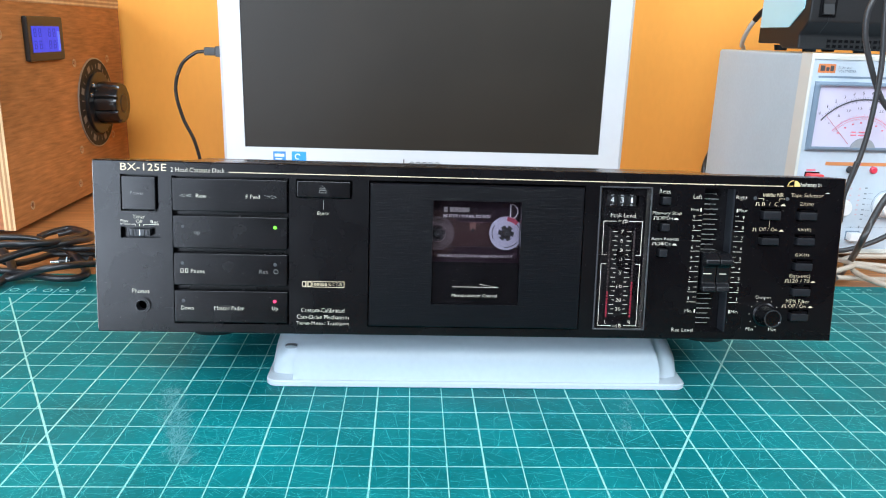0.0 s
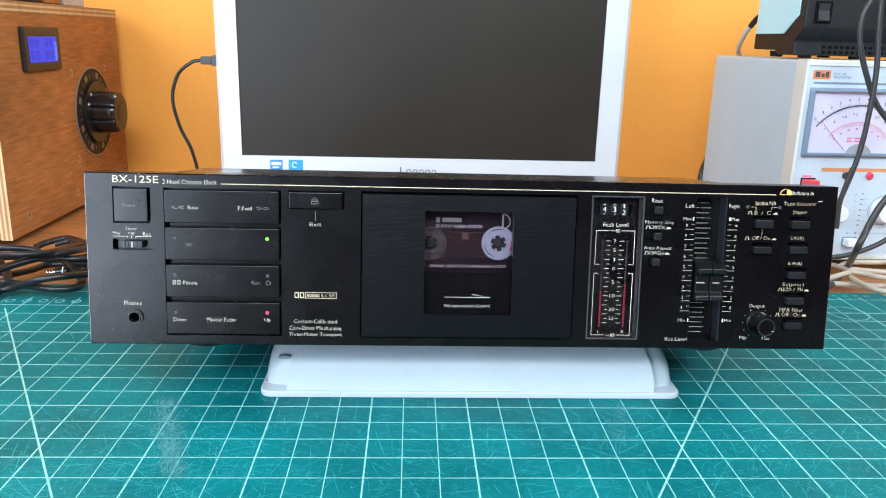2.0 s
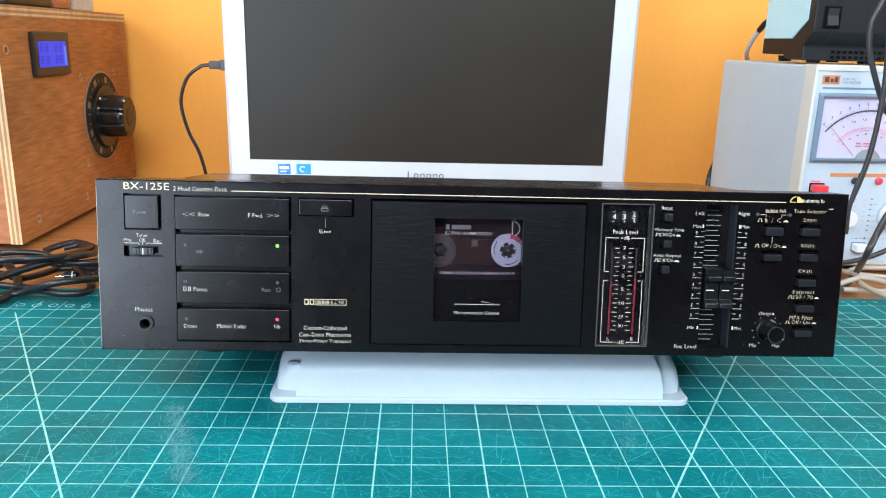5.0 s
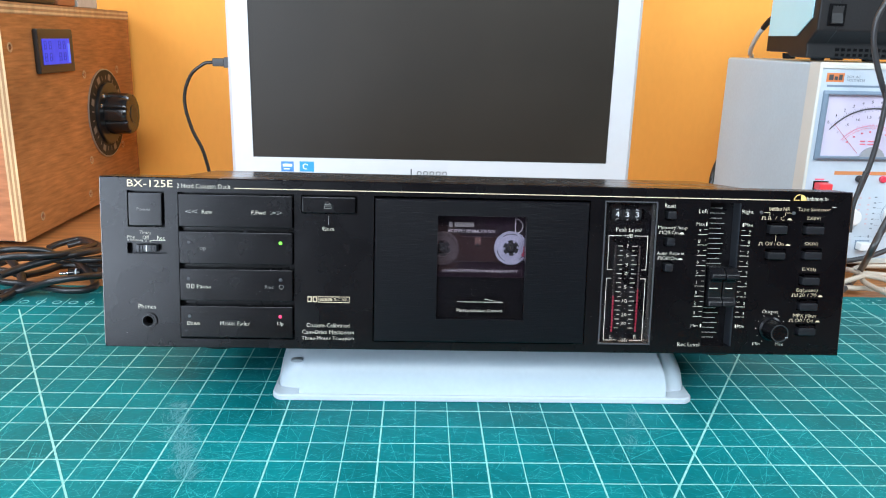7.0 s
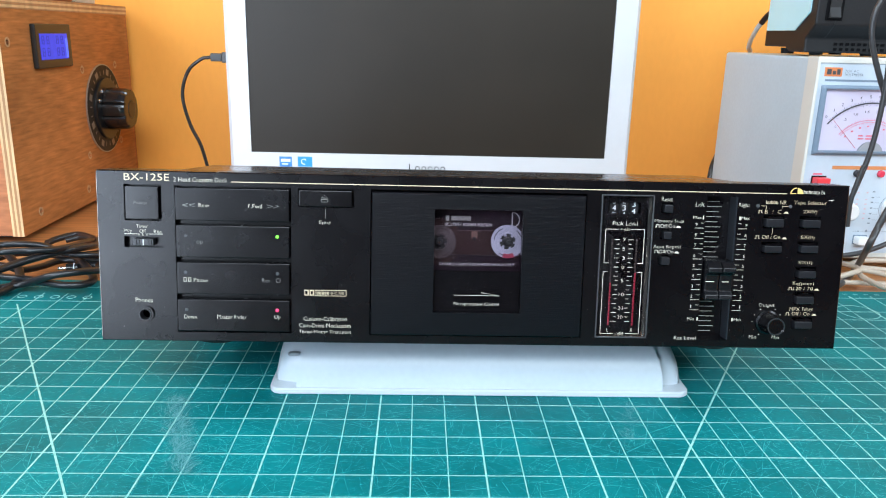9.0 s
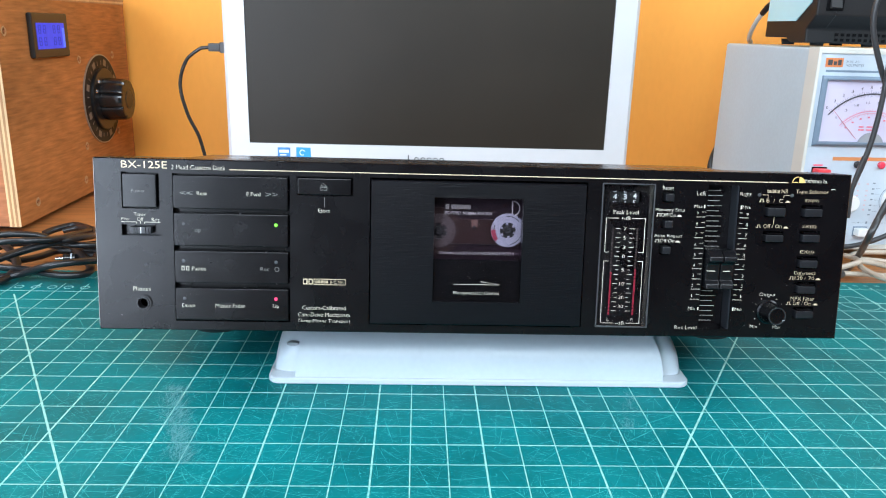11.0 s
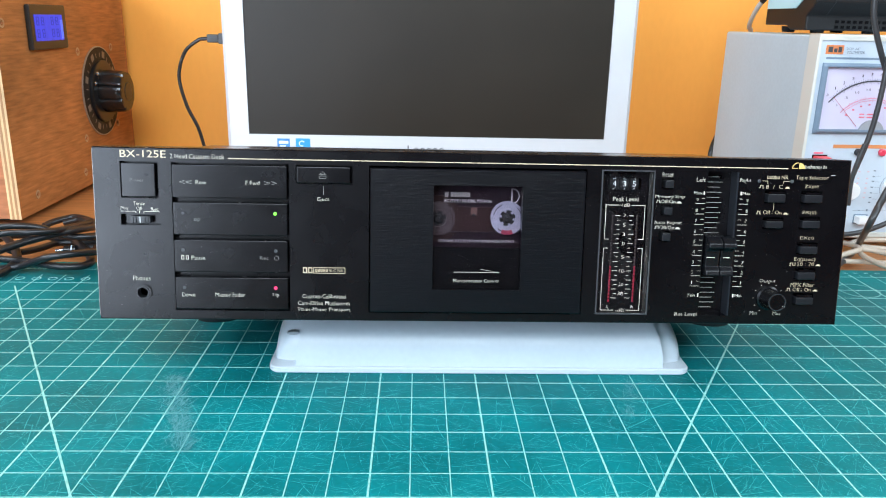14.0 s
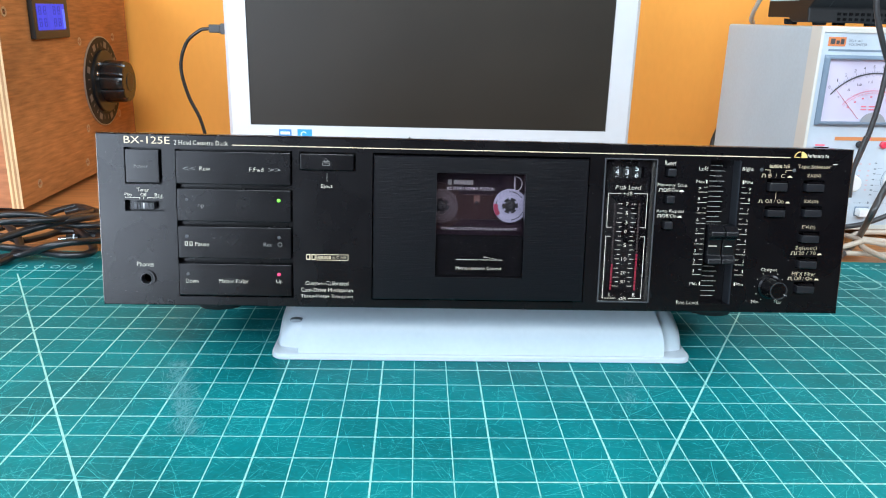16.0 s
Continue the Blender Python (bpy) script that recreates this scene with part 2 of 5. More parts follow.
# ---- cutting mat ----
MAT_MAT = material("green_mat_vinyl", (0.0014, 0.155, 0.168), 0.52, grain=0.12, scale=420, bump=0.12, dirt=0.28, dirt_scale=14, rough_var=0.10, spec=0.13)
MAT_LINE = material("pale_mat_print", (0.27, 0.60, 0.545), 0.5, grain=0.25, scale=300)
MAT_SCRATCH = material("blade_scratches", (0.04, 0.44, 0.44), 0.5)
mat = thing("cutting_mat", "green self-healing cutting mat with pale grid, scratched all over", "cutting mat")
smooth(part("sheet", box(-0.431, 0.469, -0.275, 0.337, -0.004, 0, 0.0012), MAT_MAT, mat))
bm = bmesh.new()
GX0, GX1, GY0, GY1 = -0.42, 0.46, -0.26, 0.28
for i in range(-21, 24):
    w = 0.00048 if i % 3 == 0 else 0.0003
    box(i * 0.02 - w, i * 0.02 + w, GY0, 0.322 if i > 18 else 0.30, 0, 0.00008, bm=bm)
for j in range(-13, 15):
    w = 0.00042 if j % 3 == 2 else 0.0003
    box(GX0, GX1, j * 0.02 - w, j * 0.02 + w, 0, 0.00009, bm=bm)
box(GX0, GX1, 0.3155, 0.3161, 0, 0.00009, bm=bm)
for k in range(0, 88):
    box(-0.4314 + k * 0.01 - 0.0002, -0.4314 + k * 0.01 + 0.0002, 0.3155, 0.3205, 0, 0.0001, bm=bm)
tagged(part("grid_print", bm, MAT_LINE, mat), kind="stuff")


def slanted(x0, y0, x1, y1, w, z=0.00012, bm=None):
    bm = bm or bmesh.new()
    d = Vector((x1 - x0, y1 - y0, 0)).normalized()
    n = Vector((-d.y, d.x, 0)) * w
    quad = [Vector((x0, y0, z)) - n, Vector((x1, y1, z)) - n, Vector((x1, y1, z)) + n, Vector((x0, y0, z)) + n]
    bm.faces.new([bm.verts.new(c) for c in quad])
    return bm


part("diagonal_line", slanted(-0.3093, 0.2711, -0.0, -0.2563, 0.0006), MAT_LINE, mat)
part("diagonal_line", slanted(0.3085, 0.2711, -0.0, -0.2563, 0.0006), MAT_LINE, mat)
bm = bmesh.new()
ring_plate(0.0165, 0.0171, 0, 0.0001, centre=(0.405, 0, 0), bm=bm)
part("circle_mark", bm, MAT_LINE, mat).matrix_basis = pose(0, 0.279, 0.0002, -90)
for k in range(5):
    bm = ring_plate(0.0030, 0.0038, 0, 0.0001, seg=20)
    o = part("number_mark", bm, MAT_LINE, mat)
    o.matrix_basis = pose(-0.3141 + 0.0137 * k, 0.2897, 0.0002, -90)
for n in range(60, 89):
    o = lettering(str(n), 0, 0, 4.2, 3.6, MAT_LINE, mat, name="number_mark", y=0)
    o.matrix_basis = pose(-0.4314 + n * 0.01, 0.3265, 0.0002, -90)
o = lettering("35", 0, 0, 4.5, 3.2, MAT_LINE, mat, name="number_mark", y=0)
o.matrix_basis = pose(0.405, 0.279, 0.0002, -90)
rnd = random.Random(7)
bm = bmesh.new()


def scratch(x, y, a, ln, bend, w, z):
    for q in range(4):
        x2, y2 = x + math.cos(a) * ln / 4, y + math.sin(a) * ln / 4
        slanted(x, y, x2, y2, w * (0.5 if q in (0, 3) else 1), z, bm)
        x, y, a = x2, y2, a + bend


for k in range(8200):
    x = rnd.uniform(-0.40, 0.44)
    y = rnd.uniform(-0.10, 0.24) if k % 3 else rnd.uniform(-0.06, 0.08)
    a = rnd.gauss(0.0, 0.9) if k % 2 else rnd.uniform(0, math.pi)
    fine = k % 11 > 0
    w = rnd.uniform(0.000025, 0.00008) if fine else rnd.uniform(0.00008, 0.00017)
    scratch(x, y, a, rnd.choice((0.004, 0.007, 0.012, 0.022, 0.04)) * rnd.uniform(0.5, 1.3), rnd.gauss(0, 0.05), w, 0.00014 + 0.00000004 * k)
# a scuffed patch of dense fine scratches
for cx, cy, sx, sy, n in ((-0.09, 0.05, 0.03, 0.03, 260),):
    for k in range(n):
        x, y = rnd.gauss(cx, sx), rnd.gauss(cy, sy)
        slanted(x, y, x + rnd.gauss(0, 0.007), y + rnd.gauss(0, 0.007), rnd.uniform(0.00002, 0.00008), 0.00048 + 0.00000006 * k, bm)
for k in range(90):
    x, y = rnd.uniform(-0.3, 0.36), rnd.uniform(-0.08, 0.15)
    slanted(x, y, x + rnd.uniform(0.0004, 0.0012), y + rnd.uniform(-0.0006, 0.0006), rnd.uniform(0.0001, 0.0004), 0.0006, bm)
tagged(part("scratch_wear", bm, MAT_SCRATCH, mat, "pale knife scratches"), kind="stuff")

SCUFF = material("whitish_scuff", (0.10, 0.34, 0.36), 0.6)
bm = bmesh.new()
for k in range(760):
    right = k % 9 == 0
    y = rnd.uniform(0.05, 0.10) if right else rnd.uniform(0.018, 0.104)
    x = rnd.gauss(0.150, 0.0032) - (0.072 - y) * 0.30 if right else rnd.gauss(-0.1130, 0.0037) + (0.058 - y) * 0.34
    a = rnd.gauss(1.45, 0.5)
    ln = rnd.uniform(0.002, 0.010)
    slanted(x, y, x + ln * math.cos(a), y + ln * math.sin(a), rnd.uniform(0.00003, 0.00014), 0.00062 + 0.00000004 * k, bm)
tagged(part("scuff_wear", bm, SCUFF, mat, "whitish rubbed patch"), kind="stuff")

# ---- cassette deck ----
DECK = pose(-0.1581, 0.0778, 0.0503, -7.52, 0.28, 0.62)
FACE = material("black_anodised_face", (0.0016, 0.0012, 0.0019), 0.27, grain=0.12, scale=500, bump=0.05, dirt=0.15, dirt_scale=30, rough_var=0.04, spec=0.34)
RECESS = material("black_recess", (0.0022, 0.0022, 0.0028), 0.6, spec=0.1)
KEY = material("black_key_plastic", (0.0018, 0.0014, 0.0020), 0.25, grain=0.2, scale=260, bump=0.05, dirt=0.25, dirt_scale=45, rough_var=0.04, spec=0.34)
DOOR = material("brushed_black_door", (0.0022, 0.0022, 0.0034), 0.30, grain=0.4, scale=60, bump=0.25, dirt=0.1, stretch=(1.2, 1, 60), spec=0.26)
COVER = material("black_steel_cover", (0.014, 0.012, 0.012), 0.20, grain=0.1, scale=400, bump=0.05, dirt=0.2, dirt_scale=20, rough_var=0.08)
SLOTBLUE = material("dark_slot_plastic", (0.012, 0.014, 0.018), 0.30, grain=0.1, scale=300)
CAP = material("dark_grey_key_cap", (0.009, 0.0092, 0.0115), 0.33, grain=0.1, scale=400, dirt=0.2, dirt_scale=80)
RUBBER = material("black_rubber", (0.015, 0.015, 0.016), 0.7)
WORN = material("bare_metal_edge", (0.22, 0.21, 0.20), 0.4, metal=0.6)
SLIDER = material("black_slider_plastic", (0.0035, 0.0036, 0.0046), 0.27, grain=0.15, scale=300, spec=0.4)
SLOTPRINT = material("grey_slot_print", (0.42, 0.41, 0.38), 0.5)
LED_OFF = material("unlit_led", (0.055, 0.055, 0.06), 0.3)
LED_GREEN = material("lit_green_led", (0.1, 0.5, 0.05), 0.3, emit=(0.22, 1.0, 0.03), strength=1.1)
LED_RED = material("lit_red_led", (0.5, 0.03, 0.08), 0.3, emit=(1.0, 0.04, 0.16), strength=0.9)
BAR_RED = material("lit_red_bar", (0.1, 0.0, 0.01), 0.4, emit=(1.0, 0.01, 0.09), strength=0.13)
BAR_OFF = material("unlit_bar", (0.016, 0.008, 0.009), 0.4)
CHROME = material("polished_metal", (0.75, 0.75, 0.76), 0.18, metal=1.0)


def clear(name, colour, rough, ior=1.45):
    m = bpy.data.materials.new(name)
    m.use_nodes = True
    p = m.node_tree.nodes["Principled BSDF"]
    p.inputs["Base Color"].default_value = (*colour, 1)
    p.inputs["Roughness"].default_value = rough
    p.inputs["IOR"].default_value = ior
    p.inputs["Transmission Weight"].default_value = 1.0
    return m


SMOKED = clear("smoked_acrylic", (0.48, 0.44, 0.47), 0.02, 1.25)
ACRYLIC = clear("clear_acrylic", (0.80, 0.80, 0.80), 0.03, 1.3)

deck = thing("cassette_deck", "black cassette deck, playing, its front propped on a white stand", "cassette deck", DECK)
small = [(319.8, 326.5, 79.6, 85.8), (320.2, 326.6, 64.2, 70.4), (319.9, 326.4, 49.1, 55.3)]
wide = [(380.3, 392.6, 72.1, 79.8), (380.4, 392.7, 57.2, 64.0), (401.8, 414.3, 72.2, 79.6), (402.0, 414.3, 57.4, 64.6), (402.1, 414.4, 42.4, 49.5), (402.1, 414.6, 27.1, 34.2), (402.3, 414.7, 12.1, 19.2)]
holes = [(14.9, 35.6, 69.4, 89.9, 5), (14.3, 36.2, 54.2, 60.5, 4), (21.9, 28.3, 12.5, 18.9, 12), (42.8, 107.8, 5.4, 89.6, 5),
         (111.6, 143.3, 78.9, 89.4, 5), (152.6, 276.4, 5.0, 89.7, 14), (284.8, 315.4, 5.4, 89.7, 4), (290.0, 309.0, 78.3, 85.0, 20),
         (346.3, 364.4, 4.9, 89.8, 9)] + [(*h, 4) for h in small + wide]
part("front_panel", relief(0, 430, 0, 97.5, holes, 24), FACE, deck)
cover = part("cover", box(0.005, 0.425, 0.0245, 0.236, 0.002, 0.0918, 0.0012), COVER, deck, "dusty black sheet steel cover")
smooth(cover)
for fx in (0.045, 0.388):
    for fy in (0.089, 0.206):
        smooth(part("foot", turned([(0.0018, 0.0165), (-0.019, 0.0165), (-0.0215, 0.0145)], "z", 28, (fx, fy, 0)), RUBBER, deck))
part("gold_line", strips([(74.5, 392.6, 91.95, 92.4)]), GOLD, deck)
# worn edges of the panel
rn = random.Random(3)
for k in range(14):
    a = rn.uniform(2, 428)
    l_, h_ = rn.uniform(0.3, 2.2), rn.uniform(0.06, 0.16)
    part("edge_wear", box(a / 1000, (a + l_) / 1000, 0.0001, 0.0009, 0.09735, 0.09735 + h_ / 1000), WORN, deck)
part("edge_wear", box(-0.00012, 0.0002, 0.0004, 0.0011, 0.002, 0.0965), WORN, deck)
specks = []
for k in range(520):
    a, b, d = rn.uniform(3, 427), rn.uniform(3, 92), rn.uniform(0.05, 0.10) if k % 6 else rn.uniform(0.10, 0.26)
    if 152 < a < 277 and 5 < b < 90 or 42 < a < 108 and 5 < b < 90 or 284 < a < 316:
        continue
    specks.append((a, a + d * rn.uniform(0.6, 2.2), b, b + d))
tagged(part("dust_specks", strips(specks, -0.0002), GREYPRINT, deck), kind="stuff")
part("scratch_mark", strips([(418.2, 420.8, 88.6, 88.9)], -0.0002), CREAM, deck)


def key_cap(name, u0, u1, v0, v1, proud, mat_, parent=None, bevel=0.0005, deep=4.0):
    return smooth(part(name, box(u0 / 1000, u1 / 1000, -proud / 1000, deep / 1000, v0 / 1000, v1 / 1000, bevel), mat_, parent or deck), 30)


def led(u, v, mat_, parent, y=-0.0017, r=0.00085):
    return smooth(part("indicator_led", turned([(0.0005, r), (-0.0001, r), (-0.0004, r * 0.6)], "y", 16, (u / 1000, y, v / 1000)), mat_, parent))


def words(text, u, v, w, h, mat_=CREAM, y=-0.00018, parent=None):
    return lettering(text, u, v, w, h, mat_, parent or deck, y=y, bold=-0.017)


def bars(rects, mat_=CREAM, y=-0.00018, name="printed_mark", parent=None):
    return part(name, strips(rects, y), mat_, parent or deck)


def single_bars(rects, mat_, y, name, parent):
    """Printed bars or ticks, each one a part of its own."""
    for r in rects:
        part(name, strips([r], y), mat_, parent)


# model name and legends
lettering("BX-125E", 27.8, 94.0, 25.0, 4.0, GOLD, deck, bold=0.0)
words("2 Head Cassette Deck", 57.4, 93.0, 29.6, 2.5, CREAM)
# power key and timer switch
power = key_cap("power_key", 15.9, 34.5, 70.3, 88.8, 1.6, KEY)
words("Power", 24.6, 79.6, 7.6, 1.9, GREYPRINT, -0.00178, power)
words("Timer", 24.6, 66.3, 6.6, 2.0)
words("Play", 16.6, 63.4, 4.2, 2.2)
words("Off", 24.8, 63.5, 3.4, 2.0)
words("Rec", 33.2, 63.4, 4.2, 2.0)
bars([(14.4, 22.8, 61.8, 62.0), (27.0, 35.8, 61.8, 62.0), (24.7, 24.95, 60.9, 62.3), (22.6, 22.8, 60.9, 62.0), (27.0, 27.2, 60.9, 62.0)])
sw = key_cap("timer_slider", 19.0, 30.6, 55.3, 59.2, 0.2, CAP, bevel=0.0004)
for a in (20.6, 22.2, 27.0, 28.8):
    part("ridge", box(a / 1000, (a + 0.6) / 1000, -0.0009, -0.0002, 0.0555, 0.059), CAP, sw)
part("pointer", box(0.0247, 0.0251, -0.0004, -0.0002, 0.0555, 0.059), WHITEPRINT, sw)
words("Phones", 24.4, 23.9, 9.6, 2.5)
jack = smooth(part("headphone_jack", ring_plate(0.0033, 0.0047, -0.0012, 0.001, 36, (0.0251, 0, 0.0157)), KEY, deck))
smooth(part("jack_bush", ring_plate(0.0029, 0.0034, -0.0016, 0.004, 36, (0.0251, 0, 0.0157)), CAP, jack))

# transport keys
rows = [(70.2, 88.5), (49.2, 67.5), (28.0, 46.3), (6.5, 24.9)]
keys = [key_cap("transport_key", 43.5, 107.0, a, b, 1.7, KEY, bevel=0.0006) for a, b in rows]


def chevron(u, v, side, k):
    bm = bmesh.new()
    for sz in (1, -1):
        x0, x1 = (u / 1000, (u + 3.2 * side) / 1000)
        box(min(x0, x1), max(x0, x1), -0.0001, 0, -0.00006, 0.00006, bm=bm)
        fresh = bm.verts[-8:]
        for vv in fresh:
            f = (vv.co.x - x0) / (x1 - x0)
            vv.co.z += v / 1000 + sz * f * 0.0009
            vv.co.y += -0.0018
    return part("arrow_mark", bm, SLOTPRINT, k)


for u in (47.5, 51.3):
    chevron(u, 78.9, 1, keys[0])
for u in (97.7, 101.4):
    chevron(u, 79.0, -1, keys[0])
words("Rew", 59.6, 78.9, 5.8, 2.2, CREAM, -0.00188, keys[0])
words("F.Fwd", 88.0, 78.9, 7.6, 2.2, CREAM, -0.00188, keys[0])
led(49.0, 61.5, LED_OFF, keys[1])
led(100.2, 61.8, LED_GREEN, keys[1], r=0.001)
words("op", 56.8, 57.6, 3.4, 2.4, GREYPRINT, -0.00188, keys[1])
led(48.5, 40.6, LED_OFF, keys[2], r=0.001)
led(100.2, 40.6, LED_OFF, keys[2], r=0.001)
part("pause_mark", strips([(a + b, a + b + c_, d, e) for a in (47.4, 50.0) for b, c_, d, e in ((0, 0.25, 35.2, 37.6), (1.3, 0.25, 35.2, 37.6), (0, 1.55, 35.2, 35.45), (0, 1.55, 37.35, 37.6))], -0.00188), CREAM, keys[2])
words("Pause", 57.0, 36.3, 7.8, 2.2, CREAM, -0.00188, keys[2])
words("Rec", 93.8, 36.6, 4.8, 2.2, GREYPRINT, -0.00188, keys[2])
part("record_mark", ring_plate(0.0011, 0.0013, -0.0018, -0.0016, 24, (0.1006, 0, 0.0366)), GREYPRINT, keys[2])
led(48.6, 19.0, LED_OFF, keys[3], r=0.001)
led(99.9, 19.3, LED_RED, keys[3], r=0.001)
words("Down", 50.8, 15.0, 7.0, 2.3, CREAM, -0.00188, keys[3])
words("Master Fader", 74.2, 15.1, 16.6, 2.3, CREAM, -0.00188, keys[3])
words("Up", 100.0, 15.0, 3.4, 2.7, CREAM, -0.00188, keys[3])

for k, (a, b) in zip(keys, rows):
    tagged(part("dust_specks", strips([(u, u + rn.uniform(0.06, 0.3), v, v + rn.uniform(0.05, 0.12)) for u, v in ((rn.uniform(44.5, 106), rn.uniform(a + 1, b - 1)) for _ in range(22))], -0.00184), GREYPRINT, k), kind="stuff")

# eject key and the middle legends
ej = key_cap("eject_key", 112.3, 142.2, 79.4, 88.5, 2.0, KEY, bevel=0.0006)
part("eject_mark", strips([(124.8, 128.8, 82.0, 82.25), (124.8, 128.8, 83.4, 83.65), (124.8, 125.05, 82.0, 83.6), (128.55, 128.8, 82.0, 83.6), (124.9, 128.7, 84.2, 84.45), (126.6, 127.0, 85.6, 85.9), (125.6, 126.1, 84.8, 85.1), (127.5, 128.0, 84.8, 85.1)], -0.00218), GREYPRINT, ej)
bars([(127.0, 127.2, 72.6, 77.8)], GREYPRINT)
words("Eject", 127.0, 70.1, 6.5, 2.5)
part("logo_mark", strips([(115.2, 117.6, 27.9, 31.2), (118.2, 120.5, 27.9, 31.2)]), GOLD, deck)
part("logo_mark", strips([(115.6, 117.0, 28.5, 30.6), (118.7, 120.1, 28.5, 30.6)], -0.00024), RECESS, deck)
part("logo_mark", strips([(121.1, 139.2, 30.9, 31.2), (121.1, 139.2, 27.7, 28.0), (121.1, 121.4, 27.7, 31.2), (138.9, 139.2, 27.7, 31.2)] + [(122.2 + 1.5 * k + a, 122.2 + 1.5 * k + a + 0.35, 28.6, 30.3) for k in range(5) for a in (0, 0.7)] + [(122.2 + 1.5 * k, 123.2 + 1.5 * k, 28.6, 28.9) for k in range(5)]), GOLD, deck)
words("B-C NR", 134.2, 29.45, 7.6, 1.7, GOLD)
words("Custom-Calibrated", 127.0, 14.3, 24.6, 2.4)
words("Cam-Drive Mechanism", 127.0, 10.3, 29.6, 2.4)
words("Three-Motor Transport", 127.0, 6.3, 30.2, 2.6)

# cassette door with its window
door = part("cassette_door", relief(153.4, 275.4, 6.0, 88.5, [(189.0, 239.6, 19.4, 79.5, 6)], 7, 0.0005, -0.0028, through=(6,)), DOOR, deck, "brushed black door with a smoked window")
pane = part("window_pane", box(0.1891, 0.2395, -0.0022, -0.0012, 0.0195, 0.0794), SMOKED, door, "smoked clear window")
pane.visible_shadow = False
part("lower_mask", box(0.1891, 0.2395, 0.0, 0.0006, 0.0195, 0.0440), RECESS, door)
part("play_arrow", strips([(201.0, 227.5, 29.75, 29.95)], -0.0025), CREAM, door)
bm = bmesh.new()
bm.faces.new([bm.verts.new(c) for c in ((0.2275, -0.0025, 0.02985), (0.2168, -0.0025, 0.03175), (0.2168, -0.0025, 0.0315))])
part("play_arrow", bm, CREAM, door)
words("Microprocessor Control", 214.1, 24.6, 26.0, 2.5, CREAM, -0.0025, door)
sp = [(rn.uniform(196, 238), 0, rn.uniform(30, 52), 0) for _ in range(16)]
tagged(part("dust_specks", strips([(a, a + rn.uniform(0.1, 0.5), b, b + rn.uniform(0.1, 0.2)) for a, _, b, _ in sp], -0.0025), GREYPRINT, door), kind="stuff")

# the cassette behind the window
SHELL = material("smoky_purple_shell", (0.015, 0.008, 0.013), 0.28, grain=0.15, scale=300, dirt=0.3, dirt_scale=60)
TAPE = material("brown_tape", (0.022, 0.010, 0.010), 0.3)
HUB = material("pale_grey_hub", (0.28, 0.28, 0.35), 0.4, grain=0.06, scale=300)
HUBIN = material("hub_shadow_black", (0.012, 0.012, 0.014), 0.5)
DIMHUB = material("dim_brown_hub", (0.055, 0.040, 0.042), 0.4)
LEADER = material("red_leader_clip", (0.26, 0.03, 0.06), 0.4)
cassette = thing("cassette", "smoky transparent audio cassette inside the deck's door", "cassette", DECK)
part("shell", box(0.1632, 0.2616, 0.0078, 0.0108, 0.0140, 0.0790, 0.0006), SHELL, cassette)
part("tape_window", box(0.198, 0.2265, 0.0071, 0.0078, 0.0520, 0.0665), TAPE, cassette)
part("wedge_mark", prism([(0.0068, 0.0662), (0.0070, 0.0662), (0.0070, 0.0618), (0.0068, 0.0618)], 0.2110, 0.2146), material("copper_wedge", (0.10, 0.05, 0.04), 0.5), cassette)
part("screw", turned([(0.0071, 0.0011), (0.0067, 0.0011), (0.0066, 0.0007)], "y", 16, (0.2128, 0, 0.0617)), CAP, cassette)
part("shell_rib", box(0.1894, 0.2394, 0.0066, 0.0076, 0.0517, 0.0521), CAP, cassette)
part("logo_mark", strips([(195.7, 197.8, 72.2, 75.2), (199.0, 210.3, 72.4, 75.0)], 0.0055), GREYPRINT, cassette)
GREY2 = material("silver_print", (0.42, 0.40, 0.40), 0.5)
lettering("IEC I/TYPE I  NORMAL POSITION", 209.0, 70.1, 27.2, 1.9, GREY2, cassette, y=0.0054, bold=0.012)
lettering("DYNAMIC CASSETTE LOW NOISE HIGH OUTPUT", 214.6, 46.8, 44.0, 1.6, GREY2, cassette, y=0.0054, bold=0.01)
bm = ring_plate(0.0040, 0.0046, 0.0066, 0.0070, 24, (0.2345, 0, 0.0732), a0=-80, a1=80)
box(0.2342, 0.2349, 0.0066, 0.0070, 0.0690, 0.0775, bm=bm)
part("letter_mark", bm, GREY2, cassette)
part("label_dash", strips([(191.0, 194.0, 51.55, 51.85)], 0.0064), WHITEPRINT, cassette)


